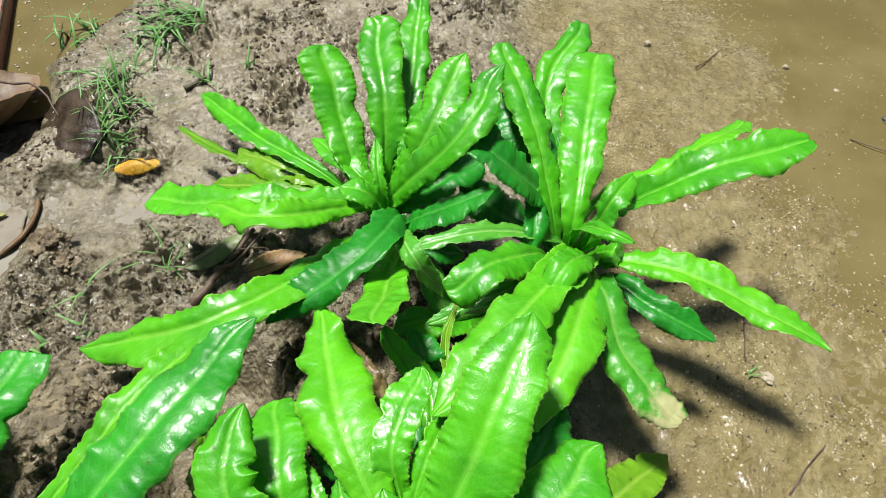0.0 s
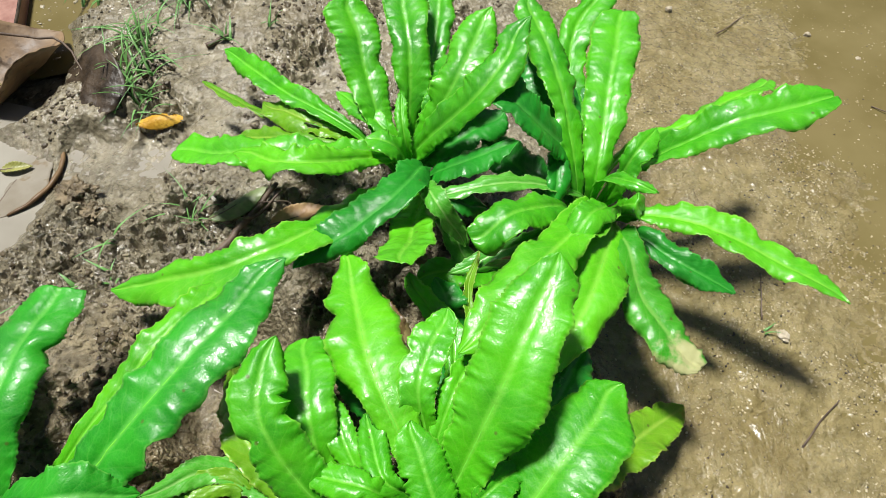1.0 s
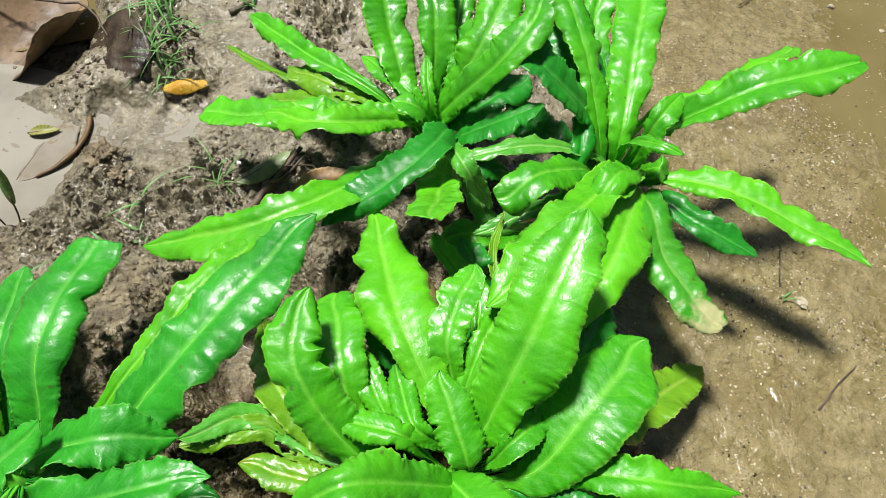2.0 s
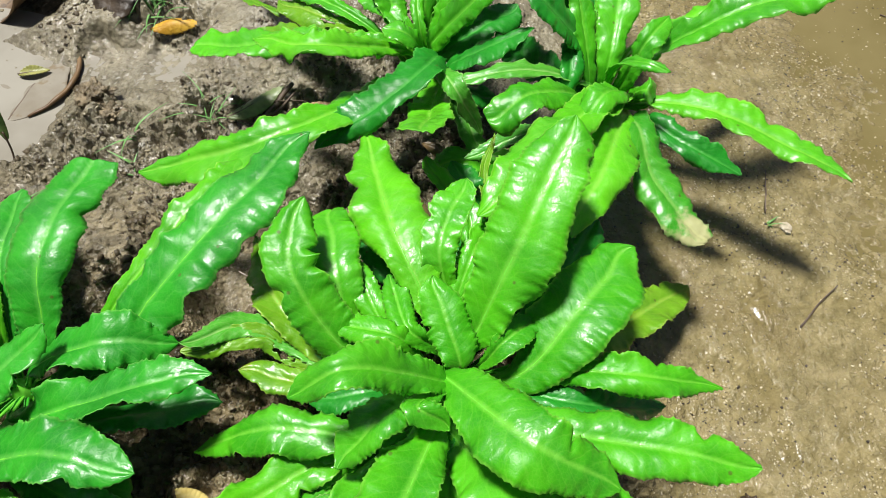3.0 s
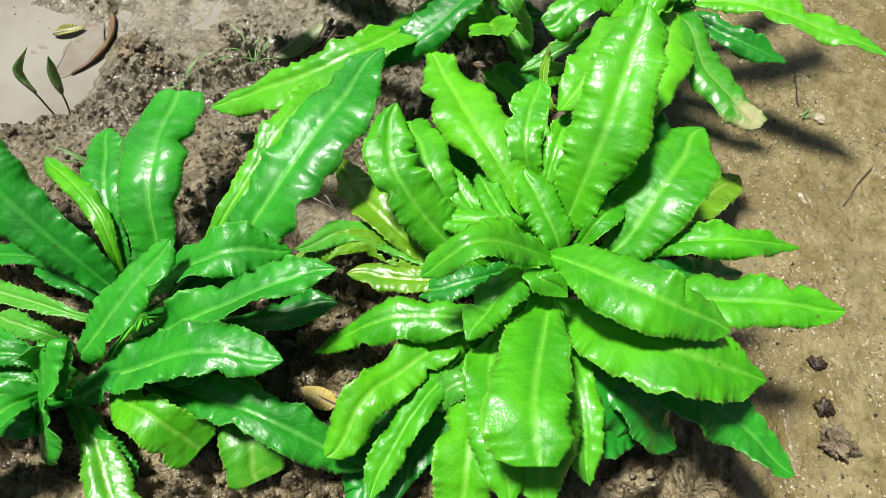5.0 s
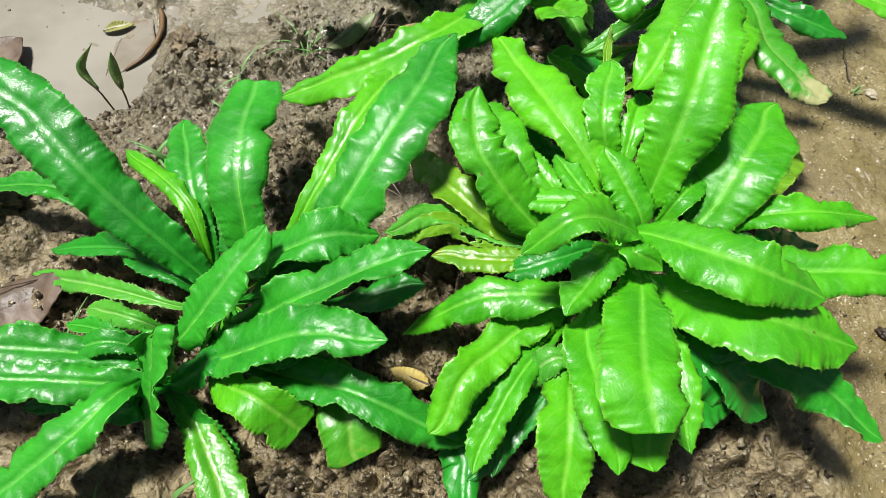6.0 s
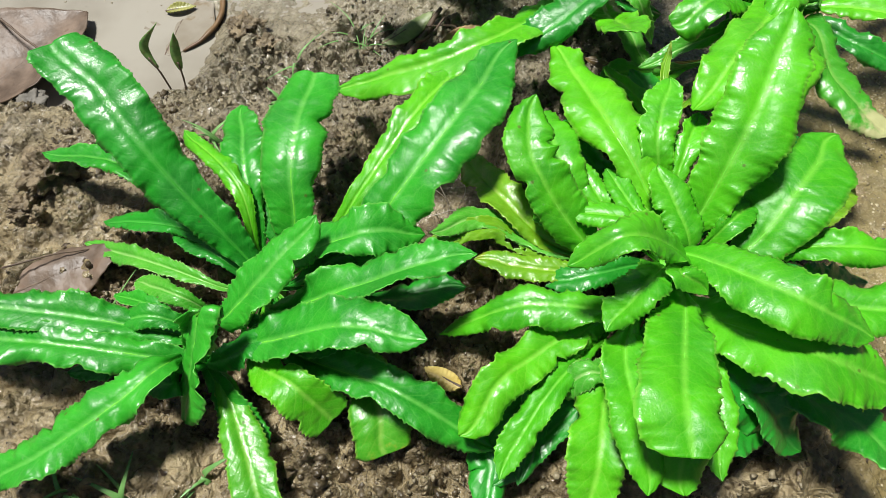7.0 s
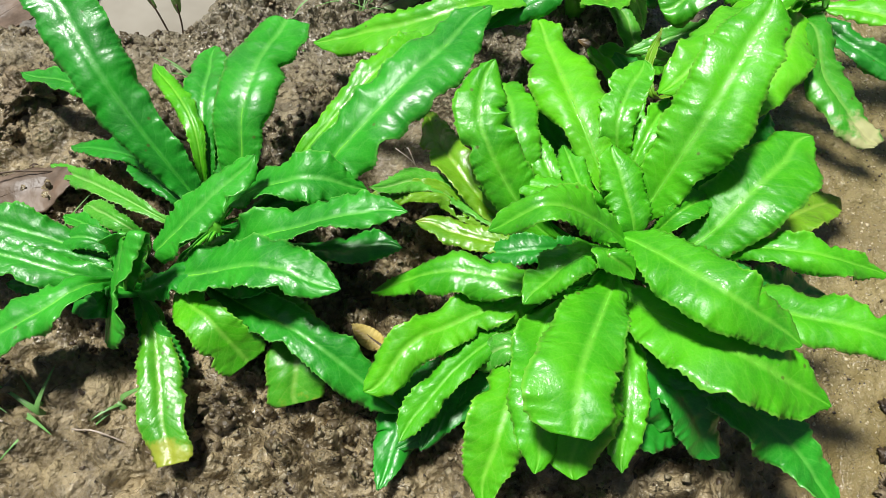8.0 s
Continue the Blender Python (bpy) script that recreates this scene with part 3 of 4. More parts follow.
leaf(plant_a, (-0.075, 0.406, 0.100), (-0.094, 0.458, 0.141), (-0.109, 0.518, 0.171), 0.044, roll=12, shape='blunt')
leaf(plant_a, (-0.054, 0.413, 0.100), (-0.054, 0.468, 0.158), (-0.070, 0.545, 0.180), 0.043, shape='blunt')
leaf(plant_a, (-0.044, 0.413, 0.100), (-0.031, 0.517, 0.138), (-0.025, 0.617, 0.165), 0.038)
leaf(plant_a, (-0.048, 0.395, 0.100), (-0.012, 0.422, 0.157), (0.019, 0.486, 0.185), 0.036)
leaf(plant_a, (-0.048, 0.392, 0.100), (0.009, 0.385, 0.179), (0.050, 0.447, 0.204), 0.040, shape='strap')
leaf(plant_a, (-0.053, 0.385, 0.100), (-0.057, 0.396, 0.125), (-0.061, 0.428, 0.138), 0.015)
leaf(plant_a, (-0.055, 0.382, 0.100), (-0.067, 0.375, 0.130), (-0.088, 0.380, 0.130), 0.028)
leaf(plant_a, (-0.032, 0.367, 0.100), (0.002, 0.356, 0.130), (0.041, 0.358, 0.149), 0.035, tone='dark', shape='strap')
leaf(plant_a, (-0.038, 0.359, 0.120), (-0.063, 0.296, 0.149), (-0.133, 0.254, 0.118), 0.038, tone='dark', shape='strap')
leaf(plant_a, (-0.038, 0.365, 0.085), (-0.043, 0.297, 0.125), (-0.042, 0.219, 0.180), 0.042, tone='lime', shape='blunt')
leaf(plant_a, (-0.044, 0.366, 0.100), (-0.026, 0.304, 0.140), (-0.002, 0.293, 0.094), 0.018, tone='pale')
leaf(plant_a, (-0.053, 0.371, 0.090), (-0.153, 0.253, 0.140), (-0.279, 0.244, 0.100), 0.043, tone='lime', shape='round')
leaf(plant_b, (0.095, 0.353, 0.100), (0.079, 0.418, 0.150), (0.057, 0.516, 0.175), 0.035, roll=10, shape='blunt')
leaf(plant_b, (0.093, 0.365, 0.100), (0.095, 0.489, 0.140), (0.130, 0.567, 0.160), 0.036, shape='blunt', skew=0.5)
leaf(plant_b, (0.105, 0.343, 0.120), (0.122, 0.430, 0.155), (0.143, 0.510, 0.165), 0.042, shape='blunt')
leaf(plant_b, (0.130, 0.362, 0.100), (0.204, 0.364, 0.165), (0.288, 0.386, 0.176), 0.046, shape='blunt', fold=0.45)
leaf(plant_b, (0.133, 0.385, 0.100), (0.189, 0.394, 0.140), (0.266, 0.450, 0.135), 0.031, fold=.3, roll=-25, tone='lime', shape='blunt')
leaf(plant_b, (0.090, 0.373, 0.110), (0.047, 0.373, 0.166), (0.009, 0.394, 0.178), 0.044, tone='dark', shape='strap')
leaf(plant_b, (0.086, 0.398, 0.100), (0.069, 0.447, 0.130), (0.056, 0.489, 0.140), 0.037, tone='dark')
leaf(plant_b, (0.080, 0.377, 0.115), (0.074, 0.342, 0.118), (0.070, 0.324, 0.100), 0.022, tone='dark')
leaf(plant_b, (0.125, 0.326, 0.100), (0.204, 0.289, 0.118), (0.280, 0.232, 0.115), 0.031, tone='lime', shape='strap')
leaf(plant_b, (0.129, 0.306, 0.100), (0.159, 0.273, 0.110), (0.205, 0.248, 0.100), 0.027, tone='dark')
leaf(plant_b, (0.107, 0.332, 0.130), (0.118, 0.306, 0.165), (0.137, 0.293, 0.166), 0.019)
leaf(plant_b, (0.103, 0.351, 0.090), (0.030, 0.331, 0.130), (-0.034, 0.314, 0.130), 0.019, tone='pale')
leaf(plant_b, (0.083, 0.329, 0.100), (0.036, 0.290, 0.146), (0.000, 0.275, 0.135), 0.036, shape='blunt')
leaf(plant_b, (0.107, 0.316, 0.105), (0.094, 0.285, 0.110), (0.083, 0.263, 0.100), 0.014, tone='pale', shape='strap')
leaf(plant_b, (0.118, 0.287, 0.120), (0.130, 0.230, 0.115), (0.169, 0.187, 0.104), 0.043, tone='wither', shape='blunt', torn=0.35)
leaf(plant_b, (0.115, 0.320, 0.115), (0.089, 0.284, 0.150), (0.065, 0.264, 0.135), 0.030)
leaf(plant_b, (0.111, 0.329, 0.100), (0.056, 0.243, 0.159), (-0.007, 0.167, 0.155), 0.045, roll=8, shape='strap', tone='lime')
leaf(plant_b, (0.116, 0.310, 0.110), (0.094, 0.241, 0.140), (0.058, 0.165, 0.135), 0.048, roll=-10, shape='strap', tone='lime')
leaf(plant_b, (0.099, 0.336, 0.090), (0.085, 0.284, 0.100), (0.078, 0.252, 0.075), 0.011, tone='brown')
leaf(plant_c, (-0.035, 0.106, 0.125), (-0.065, 0.166, 0.148), (-0.095, 0.270, 0.123), 0.055, shape='point', tone='lime')
leaf(plant_c, (-0.079, 0.075, 0.120), (-0.123, 0.119, 0.167), (-0.119, 0.168, 0.176), 0.041, shape='strap', skew=-0.3)
leaf(plant_c, (-0.079, 0.089, 0.110), (-0.100, 0.130, 0.143), (-0.108, 0.190, 0.130), 0.036, shape='blunt')
leaf(plant_c, (-0.009, 0.093, 0.130), (0.021, 0.142, 0.180), (0.053, 0.212, 0.206), 0.055, shape='strap')
leaf(plant_c, (0.020, 0.072, 0.120), (0.053, 0.103, 0.143), (0.098, 0.155, 0.142), 0.050, roll=-5, shape='strap')
leaf(plant_c, (0.013, 0.095, 0.110), (0.046, 0.133, 0.130), (0.082, 0.191, 0.120), 0.038, tone='dark')
leaf(plant_c, (-0.026, 0.118, 0.120), (-0.032, 0.150, 0.150), (-0.015, 0.205, 0.150), 0.030)
leaf(plant_c, (-0.017, 0.072, 0.130), (-0.026, 0.096, 0.145), (-0.036, 0.126, 0.150), 0.029, shape='strap')
leaf(plant_c, (-0.023, 0.109, 0.120), (-0.012, 0.142, 0.140), (0.003, 0.177, 0.140), 0.020)
leaf(plant_c, (-0.055, 0.087, 0.120), (-0.076, 0.114, 0.130), (-0.094, 0.153, 0.130), 0.022)
leaf(plant_c, (-0.032, 0.087, 0.120), (-0.051, 0.094, 0.140), (-0.066, 0.137, 0.130), 0.023)
leaf(plant_c, (-0.044, 0.083, 0.120), (-0.059, 0.087, 0.145), (-0.097, 0.096, 0.140), 0.021)
leaf(plant_c, (-0.024, 0.059, 0.140), (-0.074, 0.045, 0.199), (-0.110, 0.035, 0.180), 0.028, shape='strap')
leaf(plant_c, (0.017, 0.079, 0.110), (0.087, 0.067, 0.138), (0.147, 0.065, 0.120), 0.033, shape='point')
leaf(plant_c, (-0.027, 0.062, 0.140), (0.017, 0.016, 0.180), (0.067, -0.004, 0.158), 0.045, shape='strap', fold=0.08)
leaf(plant_c, (-0.023, 0.034, 0.120), (0.028, -0.009, 0.156), (0.095, -0.026, 0.128), 0.062, shape='point', skew=0, fold=0.05, droop=0.08)
leaf(plant_c, (0.002, 0.043, 0.120), (0.099, 0.025, 0.130), (0.158, 0.016, 0.126), 0.035, shape='strap')
leaf(plant_c, (-0.031, 0.032, 0.140), (-0.053, -0.036, 0.180), (-0.056, -0.074, 0.180), 0.048, shape='blunt', skew=0, fold=.1, tone='green')
leaf(plant_c, (-0.068, 0.007, 0.130), (-0.073, -0.047, 0.150), (-0.071, -0.087, 0.140), 0.037, shape='strap')
leaf(plant_c, (-0.077, -0.016, 0.110), (-0.090, -0.060, 0.120), (-0.095, -0.102, 0.100), 0.039, shape='strap', tone='lime')
leaf(plant_c, (-0.057, 0.032, 0.120), (-0.133, 0.033, 0.127), (-0.188, 0.026, 0.090), 0.030, shape='point')
leaf(plant_c, (-0.125, 0.001, 0.118), (-0.148, -0.018, 0.128), (-0.175, -0.049, 0.115), 0.036, tone='lime', shape='wide')
leaf(plant_c, (-0.079, 0.018, 0.100), (-0.122, -0.028, 0.115), (-0.150, -0.073, 0.100), 0.024)
leaf(plant_c, (-0.070, -0.001, 0.110), (-0.093, -0.011, 0.119), (-0.114, -0.016, 0.096), 0.022, tone='pale')
leaf(plant_d, (-0.244, 0.000, 0.088), (-0.228, -0.027, 0.090), (-0.218, -0.052, 0.080), 0.048, tone='yellowcorner', shape='cut', wave=0.5)
leaf(plant_c, (-0.038, 0.057, 0.130), (-0.061, 0.030, 0.165), (-0.085, 0.005, 0.150), 0.033, roll=15, shape='strap')
leaf(plant_c, (-0.028, 0.052, 0.140), (-0.041, 0.035, 0.170), (-0.023, 0.024, 0.160), 0.017)
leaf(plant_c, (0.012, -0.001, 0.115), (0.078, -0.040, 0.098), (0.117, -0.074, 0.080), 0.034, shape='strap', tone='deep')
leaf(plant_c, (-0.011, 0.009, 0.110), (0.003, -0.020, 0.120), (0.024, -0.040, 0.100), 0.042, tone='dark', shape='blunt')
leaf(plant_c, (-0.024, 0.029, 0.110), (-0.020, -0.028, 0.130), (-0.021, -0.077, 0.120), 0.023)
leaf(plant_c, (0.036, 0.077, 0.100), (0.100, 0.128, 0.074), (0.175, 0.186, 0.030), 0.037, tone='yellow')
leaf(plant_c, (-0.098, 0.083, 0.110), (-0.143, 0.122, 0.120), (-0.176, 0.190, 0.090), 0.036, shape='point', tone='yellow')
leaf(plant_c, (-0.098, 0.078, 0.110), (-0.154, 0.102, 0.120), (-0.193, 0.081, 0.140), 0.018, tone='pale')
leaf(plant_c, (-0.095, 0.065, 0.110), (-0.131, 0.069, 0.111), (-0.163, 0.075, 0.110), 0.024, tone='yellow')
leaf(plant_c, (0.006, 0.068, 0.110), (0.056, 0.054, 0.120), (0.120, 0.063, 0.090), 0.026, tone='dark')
leaf(plant_c, (-0.119, 0.082, 0.110), (-0.149, 0.095, 0.120), (-0.195, 0.079, 0.130), 0.018, tone='yellow', hole=(.62,.45,.045,.26))
leaf(plant_d, (-0.321, 0.072, 0.110), (-0.377, 0.120, 0.180), (-0.436, 0.192, 0.215), 0.042, tone='dark', shape='cut', skew=-0.5)
leaf(plant_d, (-0.292, 0.088, 0.120), (-0.289, 0.133, 0.155), (-0.284, 0.215, 0.155), 0.049, tone='deep', wave=0.5, shape='cut', skew=0.15)
leaf(plant_d, (-0.319, 0.091, 0.110), (-0.330, 0.142, 0.140), (-0.345, 0.208, 0.125), 0.038, tone='deep')
leaf(plant_d, (-0.321, 0.086, 0.110), (-0.331, 0.122, 0.141), (-0.384, 0.179, 0.130), 0.018, roll=15, tone='lime')
leaf(plant_d, (-0.345, 0.096, 0.110), (-0.414, 0.144, 0.130), (-0.503, 0.173, 0.115), 0.025, tone='deep')
leaf(plant_d, (-0.325, 0.072, 0.110), (-0.377, 0.101, 0.117), (-0.457, 0.126, 0.085), 0.019, tone='dark')
leaf(plant_d, (-0.342, 0.059, 0.100), (-0.385, 0.074, 0.104), (-0.471, 0.110, 0.080), 0.021, tone='pale')
leaf(plant_d, (-0.338, 0.029, 0.110), (-0.303, 0.049, 0.140), (-0.266, 0.082, 0.163), 0.038, shape='strap', tone='deep')
leaf(plant_d, (-0.290, 0.071, 0.120), (-0.237, 0.076, 0.152), (-0.197, 0.085, 0.130), 0.039, shape='strap', tone='deep')
leaf(plant_d, (-0.263, 0.067, 0.110), (-0.190, 0.140, 0.160), (-0.128, 0.237, 0.160), 0.052, shape='strap', tone='deep', roll=-8)
leaf(plant_d, (-0.275, 0.091, 0.100), (-0.205, 0.182, 0.142), (-0.132, 0.302, 0.105), 0.033, tone='lime')
leaf(plant_d, (-0.300, 0.037, 0.110), (-0.217, 0.045, 0.155), (-0.162, 0.056, 0.155), 0.035, shape='strap', tone='deep')
leaf(plant_d, (-0.291, 0.037, 0.100), (-0.226, 0.045, 0.110), (-0.169, 0.053, 0.110), 0.032, tone='dark')
leaf(plant_d, (-0.322, 0.015, 0.110), (-0.251, 0.010, 0.150), (-0.193, -0.000, 0.154), 0.038, shape='strap', tone='deep')
leaf(plant_d, (-0.311, 0.006, 0.104), (-0.280, -0.018, 0.118), (-0.258, -0.036, 0.094), 0.035, tone='lime', droop=0.05, fold=0.05, wave=0.4, shape='cut')
leaf(plant_d, (-0.312, 0.024, 0.090), (-0.219, -0.020, 0.116), (-0.152, -0.053, 0.090), 0.036, tone='deep')
leaf(plant_d, (-0.326, 0.041, 0.090), (-0.276, 0.016, 0.110), (-0.248, 0.017, 0.120), 0.023, tone='dark')
leaf(plant_e, (-0.356, 0.021, 0.100), (-0.457, 0.031, 0.130), (-0.529, 0.036, 0.130), 0.028, shape='strap', tone='deep')
leaf(plant_e, (-0.353, 0.004, 0.100), (-0.439, 0.009, 0.125), (-0.534, 0.019, 0.120), 0.033, shape='strap', tone='deep')
leaf(plant_e, (-0.364, -0.008, 0.128), (-0.390, -0.036, 0.132), (-0.465, -0.080, 0.110), 0.036, tone='deep', shape='wide')
leaf(plant_e, (-0.355, 0.004, 0.100), (-0.337, 0.021, 0.155), (-0.359, -0.034, 0.092), 0.034, roll=30, tone='deep', shape='blunt')
leaf(plant_e, (-0.354, 0.008, 0.090), (-0.329, -0.024, 0.090), (-0.303, -0.046, 0.078), 0.022, tone='deep')
leaf(plant_e, (-0.337, -0.007, 0.092), (-0.309, -0.067, 0.092), (-0.295, -0.105, 0.088), 0.031, tone='yellowtip', shape='cut', wave=0.4)
leaf(plant_e, (-0.357, 0.025, 0.100), (-0.385, 0.030, 0.120), (-0.425, 0.026, 0.100), 0.020, tone='deep')
leaf(plant_e, (-0.351, 0.038, 0.100), (-0.369, 0.046, 0.120), (-0.410, 0.065, 0.100), 0.018, tone='pale')
leaf(plant_e, (-0.342, 0.004, 0.100), (-0.310, 0.013, 0.120), (-0.302, 0.017, 0.120), 0.026, tone='dark')
leaf(plant_e, (-0.364, 0.001, 0.100), (-0.365, -0.014, 0.110), (-0.391, -0.003, 0.100), 0.023, tone='dark')
# leaves filling the gaps; the dark tone paints the shade between them
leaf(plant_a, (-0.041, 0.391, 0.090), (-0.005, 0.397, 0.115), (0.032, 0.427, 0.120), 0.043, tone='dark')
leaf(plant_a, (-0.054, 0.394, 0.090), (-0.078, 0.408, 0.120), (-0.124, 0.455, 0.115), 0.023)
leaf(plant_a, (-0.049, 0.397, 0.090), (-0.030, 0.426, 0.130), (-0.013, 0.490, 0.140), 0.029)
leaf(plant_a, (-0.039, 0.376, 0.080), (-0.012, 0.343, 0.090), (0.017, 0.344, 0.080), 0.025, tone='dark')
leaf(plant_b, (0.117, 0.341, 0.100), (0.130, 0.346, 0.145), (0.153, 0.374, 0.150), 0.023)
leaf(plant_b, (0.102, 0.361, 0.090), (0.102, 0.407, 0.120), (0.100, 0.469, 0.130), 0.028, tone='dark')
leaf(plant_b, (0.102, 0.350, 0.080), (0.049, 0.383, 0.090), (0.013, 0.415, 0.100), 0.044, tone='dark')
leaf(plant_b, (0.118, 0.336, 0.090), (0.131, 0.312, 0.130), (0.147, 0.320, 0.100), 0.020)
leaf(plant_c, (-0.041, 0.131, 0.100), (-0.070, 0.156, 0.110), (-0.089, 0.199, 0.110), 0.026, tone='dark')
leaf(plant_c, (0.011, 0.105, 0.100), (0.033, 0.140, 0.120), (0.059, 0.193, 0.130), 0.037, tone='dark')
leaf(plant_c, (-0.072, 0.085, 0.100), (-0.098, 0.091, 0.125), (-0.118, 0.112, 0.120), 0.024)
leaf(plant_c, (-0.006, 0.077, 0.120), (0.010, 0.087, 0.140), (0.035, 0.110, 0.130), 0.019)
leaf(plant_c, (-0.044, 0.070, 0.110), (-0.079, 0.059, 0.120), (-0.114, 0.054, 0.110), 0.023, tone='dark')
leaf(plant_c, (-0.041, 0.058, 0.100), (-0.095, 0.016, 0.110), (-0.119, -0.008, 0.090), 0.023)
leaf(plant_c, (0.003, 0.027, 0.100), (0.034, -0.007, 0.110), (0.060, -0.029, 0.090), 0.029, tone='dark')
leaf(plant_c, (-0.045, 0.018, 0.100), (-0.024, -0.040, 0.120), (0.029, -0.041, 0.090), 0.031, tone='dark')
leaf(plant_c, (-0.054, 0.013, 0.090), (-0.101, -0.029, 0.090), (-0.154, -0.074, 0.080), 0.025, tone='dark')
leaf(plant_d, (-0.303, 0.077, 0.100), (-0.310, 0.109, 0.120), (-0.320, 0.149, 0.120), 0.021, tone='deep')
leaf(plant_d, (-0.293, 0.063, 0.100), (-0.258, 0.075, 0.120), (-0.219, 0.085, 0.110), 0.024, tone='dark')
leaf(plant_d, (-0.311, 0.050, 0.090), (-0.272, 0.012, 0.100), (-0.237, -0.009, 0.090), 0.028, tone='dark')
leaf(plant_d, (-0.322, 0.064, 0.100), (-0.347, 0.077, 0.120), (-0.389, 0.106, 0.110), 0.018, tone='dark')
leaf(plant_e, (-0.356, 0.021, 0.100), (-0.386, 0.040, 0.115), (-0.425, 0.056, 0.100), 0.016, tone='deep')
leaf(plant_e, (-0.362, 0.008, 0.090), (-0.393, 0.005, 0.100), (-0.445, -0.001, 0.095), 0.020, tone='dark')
leaf(plant_c, (-0.010, 0.198, 0.090), (-0.029, 0.230, 0.105), (-0.046, 0.264, 0.100), 0.026)
leaf(plant_b, (0.015, 0.228, 0.085), (-0.000, 0.249, 0.100), (0.009, 0.281, 0.110), 0.009, tone='yellow')
leaf(plant_c, (-0.044, 0.198, 0.080), (-0.058, 0.230, 0.090), (-0.083, 0.262, 0.085), 0.017, tone='brown')
leaf(plant_b, (0.101, 0.337, 0.080), (0.048, 0.295, 0.100), (-0.016, 0.270, 0.090), 0.019, tone='pale')
# more low fillers, the dark ones again coloured as if shaded
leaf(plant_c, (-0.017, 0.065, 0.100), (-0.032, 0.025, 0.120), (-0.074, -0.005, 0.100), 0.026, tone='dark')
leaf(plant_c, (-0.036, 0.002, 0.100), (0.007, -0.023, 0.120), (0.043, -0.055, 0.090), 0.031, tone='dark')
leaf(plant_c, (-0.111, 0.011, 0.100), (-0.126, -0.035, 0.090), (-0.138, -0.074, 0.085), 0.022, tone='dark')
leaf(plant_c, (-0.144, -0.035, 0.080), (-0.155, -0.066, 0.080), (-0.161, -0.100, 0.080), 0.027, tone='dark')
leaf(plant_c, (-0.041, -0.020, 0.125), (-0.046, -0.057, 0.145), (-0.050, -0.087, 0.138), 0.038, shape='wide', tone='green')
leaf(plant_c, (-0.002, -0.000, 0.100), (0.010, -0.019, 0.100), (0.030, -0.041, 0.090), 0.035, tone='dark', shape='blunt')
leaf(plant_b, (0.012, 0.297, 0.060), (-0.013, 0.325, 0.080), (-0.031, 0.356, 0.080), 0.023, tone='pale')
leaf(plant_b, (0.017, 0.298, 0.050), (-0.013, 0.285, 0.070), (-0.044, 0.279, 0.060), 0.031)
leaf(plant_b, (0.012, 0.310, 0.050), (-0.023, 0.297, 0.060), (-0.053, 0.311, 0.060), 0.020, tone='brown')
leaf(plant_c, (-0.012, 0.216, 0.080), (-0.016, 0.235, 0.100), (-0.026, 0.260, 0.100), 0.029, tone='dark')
leaf(plant_c, (-0.094, 0.082, 0.100), (-0.123, 0.111, 0.100), (-0.143, 0.145, 0.090), 0.032, tone='yellow')

# ---- on the ground ----
def broad_leaf(name, place, heading, length, width, cup, tilt, material, label, arch=0.0, rim=0.0, stalk=0.0, category="dead leaf", seed=1, lean=0.0, crumple=1.0):
    """A fallen broad leaf: blade with a raised or bent margin, midrib and stalk; heading and tilts in degrees."""
    ob = empty_at(name, place, label, category)
    ob.rotation_euler = (radians(lean), radians(-tilt), radians(heading))
    rows, half = 40, 9
    verts, uvs = [], []
    for i in range(rows + 1):
        s = i / rows
        f = math.sin(math.pi * min(1.0, max(0.0, s)) ** 0.85) ** 0.75 if 0 < s < 1 else 0.02
        for k in range(-half, half + 1):
            u = k / half
            a = abs(u)
            x = (s - 0.5) * length
            y = u * width * 0.5 * f * (1 + 0.10 * noise.noise(Vector((s * 4, u + seed, seed))))
            edge = max(a * f, abs(s - 0.5) * 2)
            z = cup * (a * f) ** 2 + arch * (1 - (2 * s - 1) ** 2) - rim * smooth(edge, 0.80, 1.0)
            z += crumple * 0.0030 * noise.noise(Vector((x * 40, y * 40, seed * 3.0))) + 0.0005 * math.sin(s * 60 - a * 6) * a
            verts.append((x, y, z))
    w = 2 * half + 1
    faces = [(i * w + k, i * w + k + 1, (i + 1) * w + k + 1, (i + 1) * w + k) for i in range(rows) for k in range(w - 1)]
    me = bpy.data.meshes.new("blade")
    me.from_pydata(verts, [], faces)
    me.materials.append(material)
    me.shade_smooth()
    b = new("blade", me)
    b.parent = ob
    m = b.modifiers.new("thickness", "SOLIDIFY")
    m.thickness = 0.0011
    bm = bmesh.new()
    line = [Vector(verts[i * w + half]) + Vector((0, 0, 0.0003)) for i in range(0, rows + 1, 3)]
    if stalk:
        line = [line[0] + Vector((-stalk, 0.01, 0.006)), line[0] + Vector((-stalk * 0.5, 0.004, 0.004))] + line
    tube(bm, line, [0.0014 - 0.0010 * j / len(line) for j in range(len(line))], 6)
    me2 = bpy.data.meshes.new("midrib")
    bm.to_mesh(me2)
    bm.free()
    me2.materials.append(TWIG if material is not YELLOW else YELLOW)
    me2.shade_smooth()
    r = new("midrib", me2)
    r.parent = ob
    return ob


def on_ground(x, y, up=0.0):
    return (x, y, max(ground_height(x, y), 0.0035 if x < -0.35 and y > 0.3 else -1) + up)


